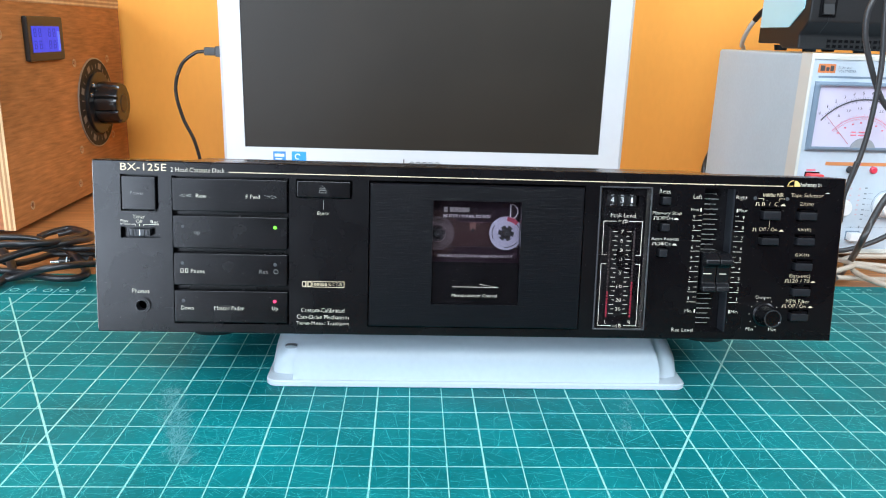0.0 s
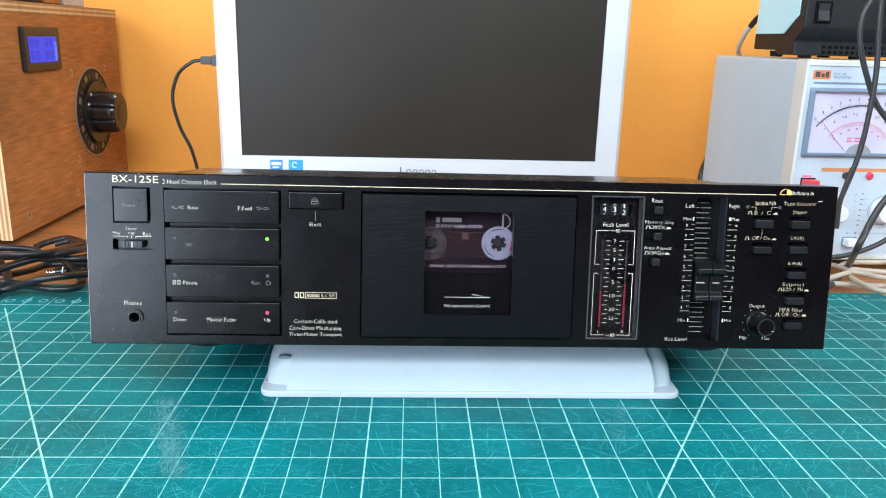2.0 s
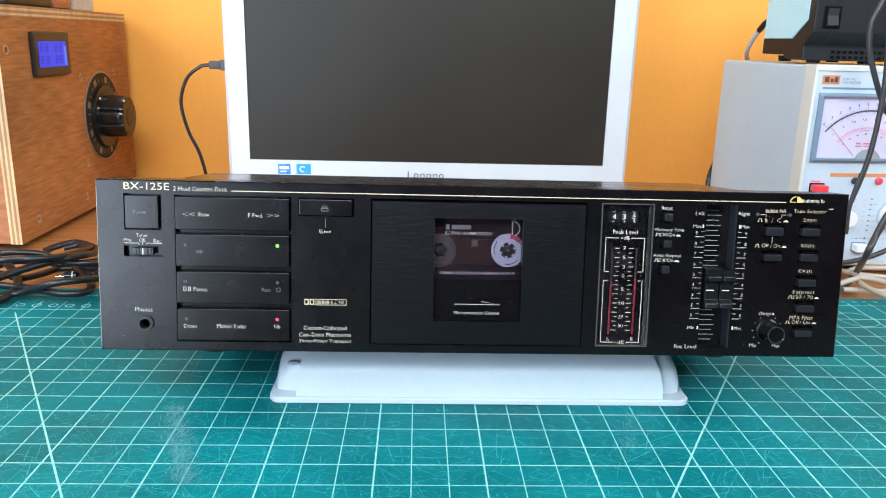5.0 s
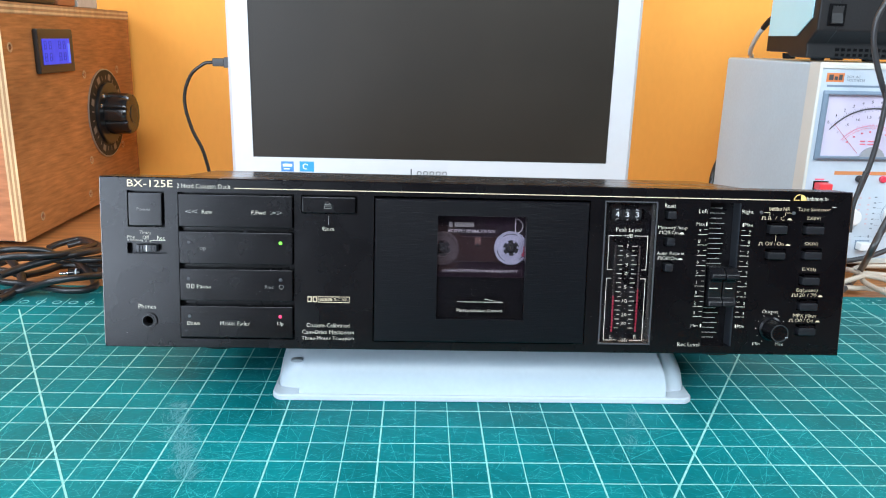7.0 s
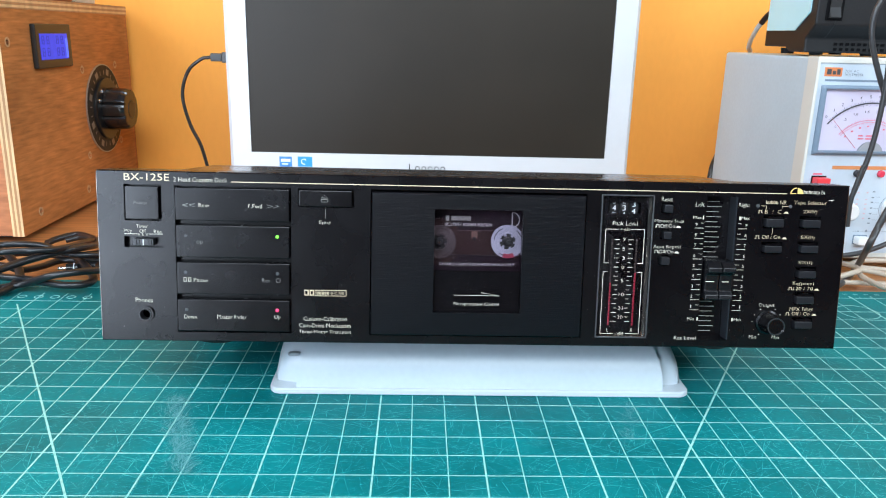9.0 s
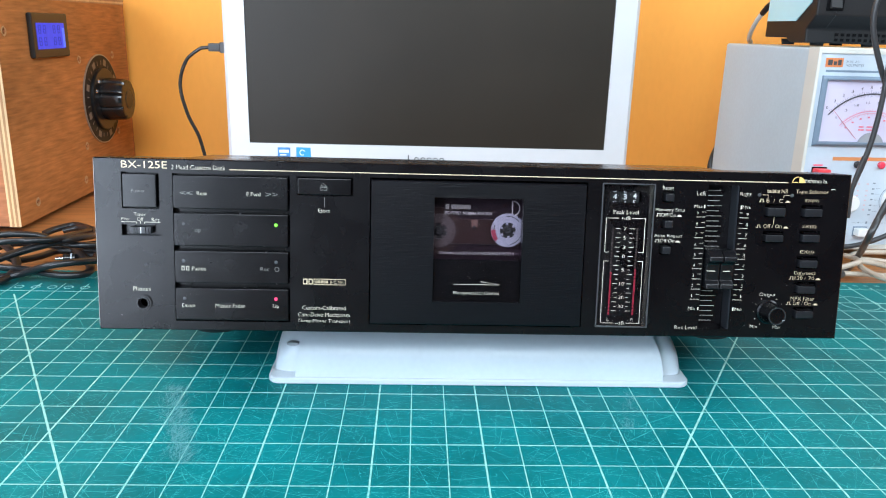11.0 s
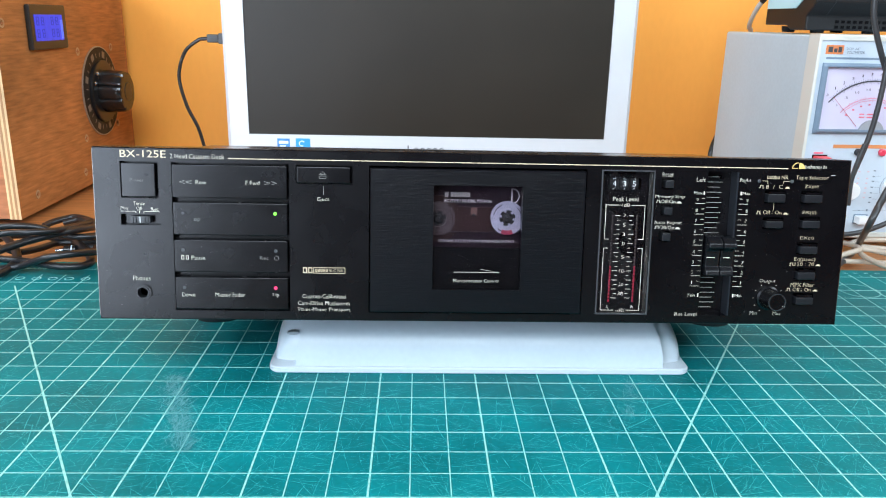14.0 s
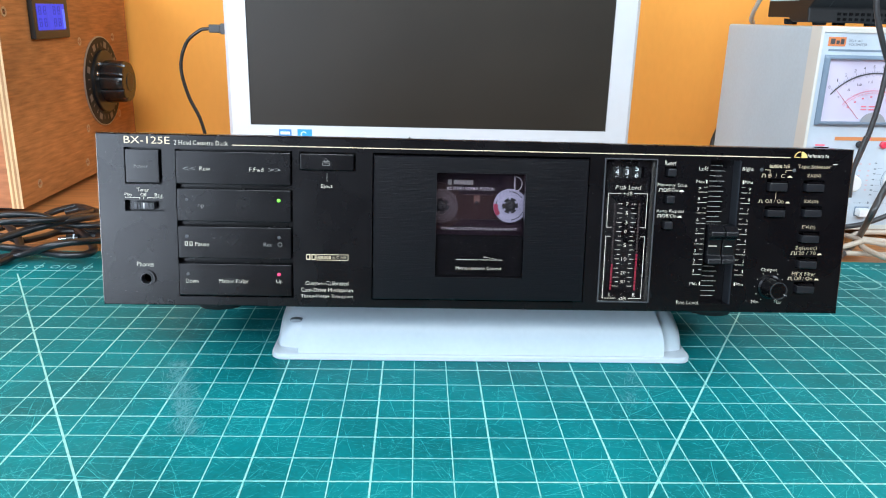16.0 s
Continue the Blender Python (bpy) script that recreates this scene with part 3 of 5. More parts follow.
def reel(u, v, pale):
    """A reel hub with its six teeth on the deck's spindle; it turns about its own axis."""
    r = part("reel", ring_plate(0.0052, 0.0098, -0.0006, 0.0004, 48), HUB if pale else DIMHUB, cassette, "pale grey reel hub with a red leader clip" if pale else "reel hub under dark tape")
    r.matrix_basis = pose(u / 1000, 0.0062, v / 1000)
    part("hub_floor", turned([(0.0012, 0.0053), (0.0006, 0.0053)], "y", 32), HUBIN, r)
    inner = HUB if pale else DIMHUB
    part("hub_collar", ring_plate(0.0047, 0.0055, -0.0012, 0.0003, 36), inner, r)
    for k in range(6):
        o = part("tooth", box(-0.0006, 0.0006, -0.001, 0.0003, 0.0034, 0.0049), inner, r)
        o.matrix_basis = pose(0, 0, 0, 0, 60 * k + 12)
    part("spindle", turned([(0.0006, 0.0026), (-0.0006, 0.0026), (-0.0012, 0.0018)], "y", 20), HUBIN, r)
    part("spindle_tip", turned([(-0.0012, 0.0007), (-0.0016, 0.0004)], "y", 12), CHROME, r)
    for k in range(3):
        part("hub_slot", ring_plate(0.0080, 0.0084, -0.0008, -0.0005, 14, a0=120 * k + 20, a1=120 * k + 80), HUBIN if pale else TAPE, r)
    if pale:
        part("leader_clip", ring_plate(0.0072, 0.0097, -0.0009, -0.0005, 16, a0=158, a1=202), LEADER, r, "red leader clip")
    return r


reel_right = reel(232.2, 60.5, True)
reel_left = reel(192.2, 59.6, False)
part("tape_pack", ring_plate(0.0098, 0.0135, 0.0070, 0.0077, 48, (0.1922, 0, 0.0596)), TAPE, cassette)

# level display with the tape counter
vu = part("level_window", box(0.2853, 0.3149, -0.0008, 0.0002, 0.0059, 0.0892), ACRYLIC, deck, "clear display window with grey edge")
vu.visible_shadow = False
EDGE = material("grey_window_edge", (0.05, 0.05, 0.054), 0.3)
part("display_bezel", strips([(284.8, 285.4, 5.4, 89.7), (314.8, 315.4, 5.4, 89.7), (285.4, 314.8, 5.4, 6.0), (285.4, 314.8, 89.1, 89.7)], -0.0010, 0.0012), EDGE, deck)
# grey strips paint the reflection along the window's thick acrylic edges
part("edge_reflection", strips([(312.7, 314.8, 6.0, 89.1), (285.4, 286.2, 6.0, 89.1), (286.2, 312.7, 88.6, 89.1)], 0.0012, 0.0004), material("painted_edge_reflection", (0.020, 0.019, 0.018), 0.25), deck)
PY = 0.0037
words("Peak Level", 300.3, 72.8, 14.6, 2.4, CREAM, PY)
words("+dB", 300.3, 69.3, 5.4, 2.0, CREAM, PY)
words("-dB", 300.4, 6.9, 5.2, 2.0, CREAM, PY)
words("L", 293.3, 9.0, 1.2, 1.9, CREAM, PY)
words("R", 307.6, 9.0, 1.5, 1.9, CREAM, PY)
for t_, v in (("7", 63.2), ("5", 57.8), ("3", 52.3), ("0", 46.9), ("5", 38.9), ("10", 30.6), ("20", 22.4), ("30", 17.0)):
    words(t_, 300.3, v, 1.4 * len(t_) + 0.1 * len(t_), 2.0, CREAM, PY)
marks = [(288.9, 296.6, 69.15, 69.4), (304.0, 312.0, 69.15, 69.4), (288.9, 289.15, 49.4, 69.4), (311.75, 312.0, 49.4, 69.4), (288.9, 291.8, 49.2, 49.45), (308.9, 312.0, 49.2, 49.45),
         (288.7, 291.6, 43.9, 44.15), (309.0, 312.0, 43.9, 44.15), (288.7, 288.95, 6.9, 44.15), (311.75, 312.0, 6.9, 44.15), (288.7, 296.6, 6.8, 7.05), (304.2, 312.0, 6.8, 7.05)]
ladder = [63.2, 60.5, 57.8, 55.0, 52.3, 49.6, 46.9, 44.2, 41.5, 38.9, 36.1, 33.3, 30.6, 27.9, 25.1, 22.4, 19.7, 17.0, 14.3]
for n, v in enumerate(ladder):
    l_ = 2.9 if n in (0, 2, 4, 6, 8, 10, 12, 14, 16, 18) else 1.6
    marks += [(297.6 - l_, 297.6, v - 0.12, v + 0.12), (303.0, 303.0 + l_, v - 0.12, v + 0.12)]
single_bars(marks, CREAM, PY, "scale_tick", deck)

PITCH = 2.0


def column(u, v0, n, y, mat_, name, label=""):
    """A run of n display segments from v0 upwards."""
    o = part(name, strips([(u - 0.45, u + 0.45, v0 + k * PITCH, v0 + k * PITCH + 1.55) for k in range(n)], 0, 0.0002), mat_, deck, label)
    o.matrix_basis = pose(0, y, 0)
    return o


level = {}
for ch, u in (("L", 293.3), ("R", 307.6)):
    column(u, 12.0, 26, 0.00372, BAR_OFF, "unlit_segments")
    column(u, 12.0, 7, 0.00352, BAR_RED, "level_bar", "lit red level segments")
    level[ch] = (column(u, 12.0, 7, 0.00340, BAR_RED, "level_bar", "lit red level segments"), column(u, 12.0, 7, 0.00328, BAR_RED, "level_bar", "lit red level segments"))

DRUM = material("black_counter_drum", (0.005, 0.005, 0.006), 0.7, spec=0.2)
DIGIT = material("white_counter_digit", (0.70, 0.70, 0.68), 0.6)
drums = []
for n, u in enumerate((293.7, 299.5, 305.3)):
    d = part("counter_drum", turned([(-0.0026, 0.0063), (0.0026, 0.0063)], "x", 30), DRUM, deck, "black counter drum with white digits")
    d.matrix_basis = pose(u / 1000, 0.0117, 0.0816)
    for k in range(10):
        o = lettering(str(k), 0, 0, 2.1 if k != 1 else 0.9, 3.1, DIGIT, d, name="digit", y=-0.0064, bold=-0.008)
        o.matrix_basis = pose(0, 0, 0, 36 * k)
    drums.append(d)

# counter keys
for (a, b, p, q), t1, tv in zip(small, ("Reset", "Memory Stop", "Auto Repeat"), (87.6, 74.8, 59.7)):
    k = key_cap("counter_key", a + 1.3, b - 0.5, p + 0.5, q - 1.5, 2.6, CAP, bevel=0.0004)
    words(t1, {"Reset": 322.9, "Memory Stop": 324.9, "Auto Repeat": 324.7}[t1], tv, {"Reset": 6.4, "Memory Stop": 17.0, "Auto Repeat": 16.4}[t1], 2.4)
for v, u in ((72.1, 323.4), (57.1, 323.5)):
    words("Off/On", u + 0.6, v, 8.6, 2.1)
    bars([(u - 6.0, u - 4.2, v + 0.6, v + 0.85), (u - 6.0, u - 5.75, v - 0.9, v + 0.85), (u - 4.45, u - 4.2, v - 0.9, v + 0.85), (u - 6.5, u - 6.0, v - 0.9, v - 0.65), (u - 4.2, u - 3.7, v - 0.9, v - 0.65),
          (u + 5.6, u + 8.4, v - 0.9, v - 0.5), (u + 6.2, u + 7.8, v - 0.5, v + 0.1)])

# record level sliders
part("slot_wall", box(0.3636, 0.36438, 0.0, 0.0089, 0.0050, 0.0897), SLOTBLUE, deck)
single_bars([(347.2, 358.6 if k % 2 else 357.2, 86.2 - 3.0 * k - 0.12, 86.2 - 3.0 * k + 0.12) for k in range(27)], SLOTPRINT, 0.0087, "slot_tick", deck)
for u0, u1 in ((347.2, 355.1), (355.7, 363.3)):
    k = part("level_slider", prism([(-0.0036, 0.0526), (-0.0080, 0.0492), (-0.0084, 0.0466), (-0.0038, 0.0446), (-0.0030, 0.0350), (-0.0050, 0.0328), (-0.0056, 0.0300), (0.006, 0.0300), (0.006, 0.0526)], u0 / 1000, u1 / 1000), SLIDER, deck, "black ribbed slider cap with a cream line")
    bmesh_edges = k.modifiers.new("round", "BEVEL")
    bmesh_edges.width, bmesh_edges.segments = 0.0005, 2
    part("slider_line", strips([(u0 + 0.3, u0 + 5.2, 40.2, 40.6) if u0 < 350 else (u0 + 1.4, u0 + 5.4, 40.2, 40.6)], -0.0037), CREAM, k)
words("Left", 342.4, 84.9, 5.2, 2.3)
words("Right", 368.4, 84.8, 6.4, 2.8)
words("Max", 341.2, 77.4, 4.8, 1.8)
words("Max", 369.6, 77.5, 4.8, 1.8)
single_bars([(344.4, 345.1, 76.4, 78.4), (366.0, 366.7, 76.4, 78.4), (345.0, 345.7, 16.3, 18.3), (366.0, 366.7, 16.2, 18.2)], CREAM, -0.00018, "end_mark", deck)
words("Min", 341.4, 17.3, 4.0, 1.8)
words("Min", 369.4, 17.2, 4.0, 1.8)
tick = []
for n in range(9):
    v = 73.4 - 6.06 * n
    words(str(9 - n), 341.0, v, 1.1 if n != 8 else 0.4, 1.75)
    words(str(9 - n), 370.4, v, 1.1 if n != 8 else 0.4, 1.75)
    tick += [(340.2, 345.6, v - 2.22, v - 2.02), (365.6, 371.0, v - 2.22, v - 2.02), (343.6, 345.6, v + 0.72, v + 0.88), (365.6, 367.6, v + 0.72, v + 0.88)]
single_bars(tick, CREAM, -0.00018, "scale_tick", deck)
words("Rec Level", 338.8, 5.8, 13.0, 2.2)

# noise reduction and tape keys
for (a, b, p, q) in wide:
    k = key_cap("selector_key", a + 0.8, b - 1.2, p + 0.7, q - 2.3, 3.0, CAP, bevel=0.0005)
    part("key_step", box((a + 2.2) / 1000, (b - 1.3) / 1000, -0.0012, 0.003, (q - 2.4) / 1000, (q - 1.0) / 1000), KEY, k)
bars([r for k in range(5) for u in (381.0 + 1.5 * k,) for r in ((u, u + 0.25, 86.1, 88.1 if k in (0, 2, 3) else 87.6), (u + 0.8, u + 1.05, 86.1, 87.6), (u, u + 1.05, 86.1, 86.35))], GOLD, name="logo_mark")
words("NR", 391.2, 87.1, 3.8, 2.2, GOLD)
led(376.4, 84.8, LED_OFF, deck, -0.0001, 0.0010)
led(395.6, 84.8, LED_OFF, deck, -0.0001, 0.0010)
bars([(378.2, 381.5, 84.75, 84.95), (381.3, 381.5, 83.3, 84.95), (390.6, 394.2, 84.75, 84.95), (390.6, 390.8, 83.3, 84.95), (386.0, 386.2, 68.4, 72.0)], GOLD)


def in_out(u0, u1, v):
    """The little out and in marks on either side of a legend."""
    bars([(u0, u0 + 1.7, v + 0.65, v + 0.9), (u0, u0 + 0.25, v - 0.9, v + 0.9), (u0 + 1.45, u0 + 1.7, v - 0.9, v + 0.9), (u0 - 0.6, u0, v - 0.9, v - 0.65), (u0 + 1.7, u0 + 2.3, v - 0.9, v - 0.65),
          (u1, u1 + 2.8, v - 0.9, v - 0.5), (u1 + 0.6, u1 + 2.2, v - 0.5, v + 0.1)], GOLD)


words("B  /  C", 385.6, 81.6, 9.6, 2.2, GOLD)
in_out(377.2, 392.0, 81.6)
words("Off / On", 385.6, 66.8, 10.8, 2.2, GOLD)
in_out(376.6, 392.2, 66.6)
words("Tape Selector", 407.3, 86.9, 19.4, 2.7, GOLD)
words("ZX(IV)", 407.6, 81.8, 8.2, 2.4, GOLD)
words("SX(II)", 407.5, 66.8, 8.2, 2.4, GOLD)
words("EX(I)", 407.6, 51.8, 8.0, 2.4, GOLD)
words("Eq(\u00b5sec)", 407.5, 39.3, 12.6, 2.6, GOLD)
words("120 / 70", 407.6, 36.5, 11.6, 2.1, GOLD)
in_out(399.0, 414.4, 36.4)
words("MPX Filter", 407.6, 24.1, 14.2, 2.3, GOLD)
words("Off / On", 407.4, 21.3, 10.8, 2.2, GOLD)
in_out(398.6, 414.2, 21.2)

# output knob
words("Output", 386.4, 26.0, 9.6, 2.6)
words("Min", 379.5, 6.9, 4.2, 2.0)
words("Max", 393.5, 6.8, 4.6, 2.0)
knob = smooth(part("output_knob", turned([(0.0005, 0.0072), (-0.0012, 0.0072), (-0.0020, 0.0062), (-0.0095, 0.0054), (-0.0115, 0.0050)], "y", 40, (0.3875, 0, 0.0160)), KEY, deck), 40)
# the rim's lighter metal paints in the highlight on the knob's edge
smooth(part("knob_rim", ring_plate(0.0045, 0.0051, -0.0119, -0.0114, 40, (0.3875, 0, 0.0160)), material("knob_rim_highlight", (0.07, 0.075, 0.08), 0.25, metal=0.7), knob))
part("knob_pointer", strips([(391.0, 392.3, 13.4, 13.8)], -0.0118), WHITEPRINT, knob)
for k in range(11):
    t = radians(-60 + 30 * k)
    part("dial_dot", turned([(0, 0.00024), (-0.0002, 0.0002)], "y", 8, (0.3875 + 0.0088 * math.cos(t), 0, 0.016 + 0.0088 * math.sin(t))), CREAM, deck)
# maker's mark
LOGO = material("yellow_logo", (0.70, 0.46, 0.15), 0.45)
bm = ring_plate(0.0, 0.0034, -0.0003, -0.0001, 16, (0.3990, 0, 0.0922), a0=0, a1=90)
box(0.3948, 0.3983, -0.0003, -0.0001, 0.0922, 0.0926, bm=bm)
ring_plate(0.0031, 0.0036, -0.0003, -0.0001, 16, (0.3984, 0, 0.0922), bm=bm, a0=90, a1=178)
part("logo_mark", bm, LOGO, deck)
for k in range(9):
    u = 402.7 + k * 1.52
    top = 94.5 if k in (0, 2, 7) else 93.8
    bars([(u, u + 0.2, 92.3, top)] if k in (6, 8) else [(u, u + 0.2, 92.3, top), (u + 0.8, u + 1.0, 92.3, 93.8), (u, u + 1.0, 93.6, 93.8)], CREAM, name="logo_mark")

# ---- white stand under the deck's front ----
WHITE = material("white_plastic", (0.53, 0.59, 0.64), 0.30, grain=0.02, scale=300, dirt=0.03, dirt_scale=20)
stand = thing("stand", "white curved plastic stand propping the deck's front on the mat", "stand")


def rounded_plate(x0, x1, y0, y1, z0, z1, r, seg=8):
    bm = bmesh.new()
    loops = []
    for z, k in ((z0, 0.0), (z0 + 0.0006, 0.0006), (z1 - 0.0008, 0.0006), (z1, -0.0004)):
        ring = []
        for cx, cy, a in ((x1 - r, y1 - r, 0), (x0 + r, y1 - r, 90), (x0 + r, y0 + r, 180), (x1 - r, y0 + r, 270)):
            for q in range(seg + 1):
                t = radians(a + 90 * q / seg)
                ring.append(bm.verts.new((cx + (r + k) * math.cos(t), cy + (r + k) * math.sin(t), z)))
        loops.append(ring)
    for a, b in zip(loops, loops[1:]):
        for q in range(len(a)):
            n = (q + 1) % len(a)
            bm.faces.new([a[q], a[n], b[n], b[q]])
    bm.faces.new(loops[0])
    bm.faces.new(loops[-1])
    bmesh.ops.recalc_face_normals(bm, faces=bm.faces)
    return bm


smooth(part("base_plate", rounded_plate(-0.0712, 0.1995, 0.1125, 0.196, 0.0002, 0.0042, 0.007), WHITE, stand))


def arch(x0, x1, front, back, top, z0, ends=0.0, n=18, m=20, taper=0.0, power=0.8, foot=0.0):
    """A long arched body: an elliptic profile from front to back, its ends drawn in over a length of ends."""
    bm = bmesh.new()
    rings = []
    for i in range(n + 1):
        f = i / n
        x = x0 + (x1 - x0) * f
        near = min(x - x0, x1 - x)
        k = 1.0
        if ends and near < ends:
            k = foot + (1 - foot) * max(1 - (1 - near / ends) ** 2, 0.0) ** 0.5
        mid, half = (front + back) / 2, (back - front) / 2
        ring = []
        for j in range(m + 1):
            t = math.pi * j / m
            hf = (k * math.sin(t) ** power) if t < math.pi - 0.001 else 0.0
            xt = (x0 + x1) / 2 + (x - (x0 + x1) / 2) * (1 - taper * hf * hf)
            ring.append(bm.verts.new((xt, mid - half * (0.8 + 0.2 * k) * math.copysign(abs(math.cos(t)) ** power, math.cos(t)), z0 + (top - z0) * k * max(math.sin(t), 0.0) ** power)))
        rings.append(ring)
    for a, b in zip(rings, rings[1:]):
        for j in range(m):
            bm.faces.new([a[j], a[j + 1], b[j + 1], b[j]])
    bm.faces.new(rings[0])
    bm.faces.new(rings[-1])
    bmesh.ops.recalc_face_normals(bm, faces=bm.faces)
    return bm


smooth(part("end_block", arch(-0.0692, 0.1972, 0.1215, 0.194, 0.0338, 0.0043, 0.0185, 180, 28, power=0.72, foot=0.28), WHITE, stand), 50)
shell = smooth(part("curved_cover", arch(-0.0545, 0.1822, 0.1138, 0.194, 0.0362, 0.0043, taper=0.07), WHITE, stand), 50)
# a flat grey disc paints the slot's shade; no hole is cut
for sx in (-0.0555,):
    bm = turned([(-0.0010, 0.0035), (0.0030, 0.0035)], "y", 20)
    bmesh.ops.scale(bm, vec=(1.1, 1, 0.3), verts=bm.verts)
    bmesh.ops.translate(bm, vec=(sx - 0.001, 0.1222, 0.0235), verts=bm.verts)
    smooth(part("slot", bm, material("slot_shadow", (0.34, 0.36, 0.38), 0.6), stand))

# ---- monitor ----
BEZEL = material("white_gloss_bezel", (0.61, 0.62, 0.64), 0.22, dirt=0.02, grain=0.01, scale=100)
SCREEN = material("matte_dark_screen", (0.022, 0.017, 0.012), 0.42, grain=0.1, scale=900, dirt=0.15, dirt_scale=8, spec=0.3)
monitor = thing("monitor", "white-framed flat monitor, switched off, standing by the wall", "monitor", pose(0.034, 0.6, 0, 0, 0, 0))
smooth(part("frame", relief(-243.0, 246.0, 40, 365, [(-217.0, 216.5, 79.6, 327, 3.0)], 34, 0.004), BEZEL, monitor, "glossy white plastic frame"))
part("screen", box(-0.2169, 0.2164, 0.0022, 0.0034, 0.0797, 0.3269), SCREEN, monitor, "dark unlit matte screen")
part("back", box(-0.15, 0.15, 0.034, 0.062, 0.08, 0.33, 0.01), BEZEL, monitor)
part("neck", box(-0.04, 0.04, 0.05, 0.085, 0.006, 0.2, 0.006), BEZEL, monitor)
smooth(part("foot", rounded_plate(-0.13, 0.13, -0.03, 0.14, DESK_Z + 0.0002, 0.008, 0.03), BEZEL, monitor))
STICK1 = material("blue_sticker", (0.05, 0.24, 0.60), 0.35, grain=0.3, scale=160)
STICK2 = material("azure_sticker", (0.03, 0.30, 0.75), 0.35)
PALE = material("sticker_white", (0.75, 0.85, 0.9), 0.4)
part("sticker", strips([(-183.3, -168.2, 62.5, 74.8)], -0.0003, 0.0003), STICK1, monitor, "small blue sticker")
part("sticker_print", strips([(-181.5, -170.0, 68.5, 72.0), (-180.5, -173.0, 65.0, 66.5)], -0.00045), PALE, monitor)
part("sticker", strips([(-160.9, -143.4, 62.8, 75.2)], -0.0003, 0.0003), STICK2, monitor, "small azure sticker")
part("sticker_print", ring_plate(0.0026, 0.0036, -0.0006, -0.0003, 20, (-0.1535, 0, 0.069), a0=30, a1=300), PALE, monitor)
DARKLOGO = material("dark_grey_logo", (0.06, 0.06, 0.065), 0.4)
bm = strips([(-25.0, -23.6, 60.2, 68.6)], -0.0003)
for k in range(1, 6):
    ring_plate(0.0019, 0.0030, -0.0003, -0.0001, 24, (-0.0222 + 0.0078 * k, 0, 0.0632), bm=bm)
part("logo_mark", bm, DARKLOGO, monitor)

CABLE = material("black_cable_sheath", (0.009, 0.009, 0.0105), 0.36, grain=0.1, scale=200)
usb_cable = thing("usb_cable", "thin black cable plugged into the monitor's side", "cable")
smooth(part("cord", tube([(-0.2322, 0.6300, 0.1897), (-0.2373, 0.6300, 0.1891), (-0.2456, 0.6300, 0.1869), (-0.2621, 0.6300, 0.1724), (-0.2708, 0.6300, 0.1437), (-0.2641, 0.6300, 0.1092), (-0.2518, 0.6300, 0.0813), (-0.2439, 0.6300, 0.0477), (-0.2394, 0.6300, 0.0274), (-0.2390, 0.6300, 0.0020), (-0.2330, 0.6400, -0.0015)], 0.0021), CABLE, usb_cable))
smooth(part("plug", box(-0.2330, -0.2190, 0.6240, 0.6360, 0.1850, 0.1945, 0.0012), material("dark_plug", (0.028, 0.029, 0.03), 0.4), usb_cable))
smooth(part("plug", box(-0.2190, -0.2072, 0.6225, 0.6375, 0.1835, 0.1960, 0.001), material("grey_plug", (0.045, 0.046, 0.05), 0.4), usb_cable))

# ---- plywood transformer box ----
PLY = material("plywood_face", (0.37, 0.147, 0.046), 0.6, grain=0.25, scale=60, bump=0.6, dirt=0.18, dirt_scale=14, stretch=(1, 0.5, 5.0), spec=0.2)
PLYRED = material("reddish_plywood", (0.40, 0.15, 0.06), 0.55, grain=0.25, scale=26, bump=0.2, dirt=0.15, stretch=(1.4, 1, 9))
VENEER = [material("pale_ply_layer", (0.62, 0.42, 0.22), 0.6, grain=0.2, scale=80, stretch=(1, 1, 0.2)), material("dark_ply_layer", (0.38, 0.20, 0.09), 0.6, grain=0.2, scale=80, stretch=(1, 1, 0.2))]
crate = thing("plywood_box", "brown plywood box with a blue meter and a large dial", "electrical box")
panel = part("side_panel", box(-0.4045, -0.400, 0.4700, 0.815, 0.0035, 0.238), PLY, crate)
for k in range(5):
    x1 = -0.4000 - 0.0024 * k
    part("ply_layer", box(x1 - 0.0024, x1 - 0.00005, 0.4695 - 0.0002 * (k % 2), 0.4699 if k < 2 else 0.80, 0.0035, 0.2379), VENEER[k % 2], panel)
part("end_panel", box(-0.72, -0.4122, 0.4720, 0.484, 0.0035, 0.238), PLYRED, crate)
part("end_panel", box(-0.72, -0.4122, 0.80, 0.812, 0.0035, 0.238), PLYRED, crate)
for fx in (-0.69, -0.435):
    for fy in (0.51, 0.775):
        part("foot", box(fx - 0.015, fx + 0.015, fy - 0.015, fy + 0.015, DESK_Z + 0.0001, 0.0036), RUBBER, crate)
part("bottom_panel", box(-0.72, -0.4122, 0.4842, 0.7998, 0.0036, 0.012), PLYRED, crate)
top = part("top_panel", box(-0.72, -0.3995, 0.4690, 0.816, 0.2381, 0.2395), VENEER[1], crate)
for k in range(4):
    part("ply_layer", box(-0.72, -0.3995 + 0.0002 * (k % 2), 0.4690, 0.816, 0.2396 + 0.0026 * k, 0.2421 + 0.0026 * k), VENEER[k % 2], top)
HOLE = material("screw_head", (0.44, 0.26, 0.13), 0.45)
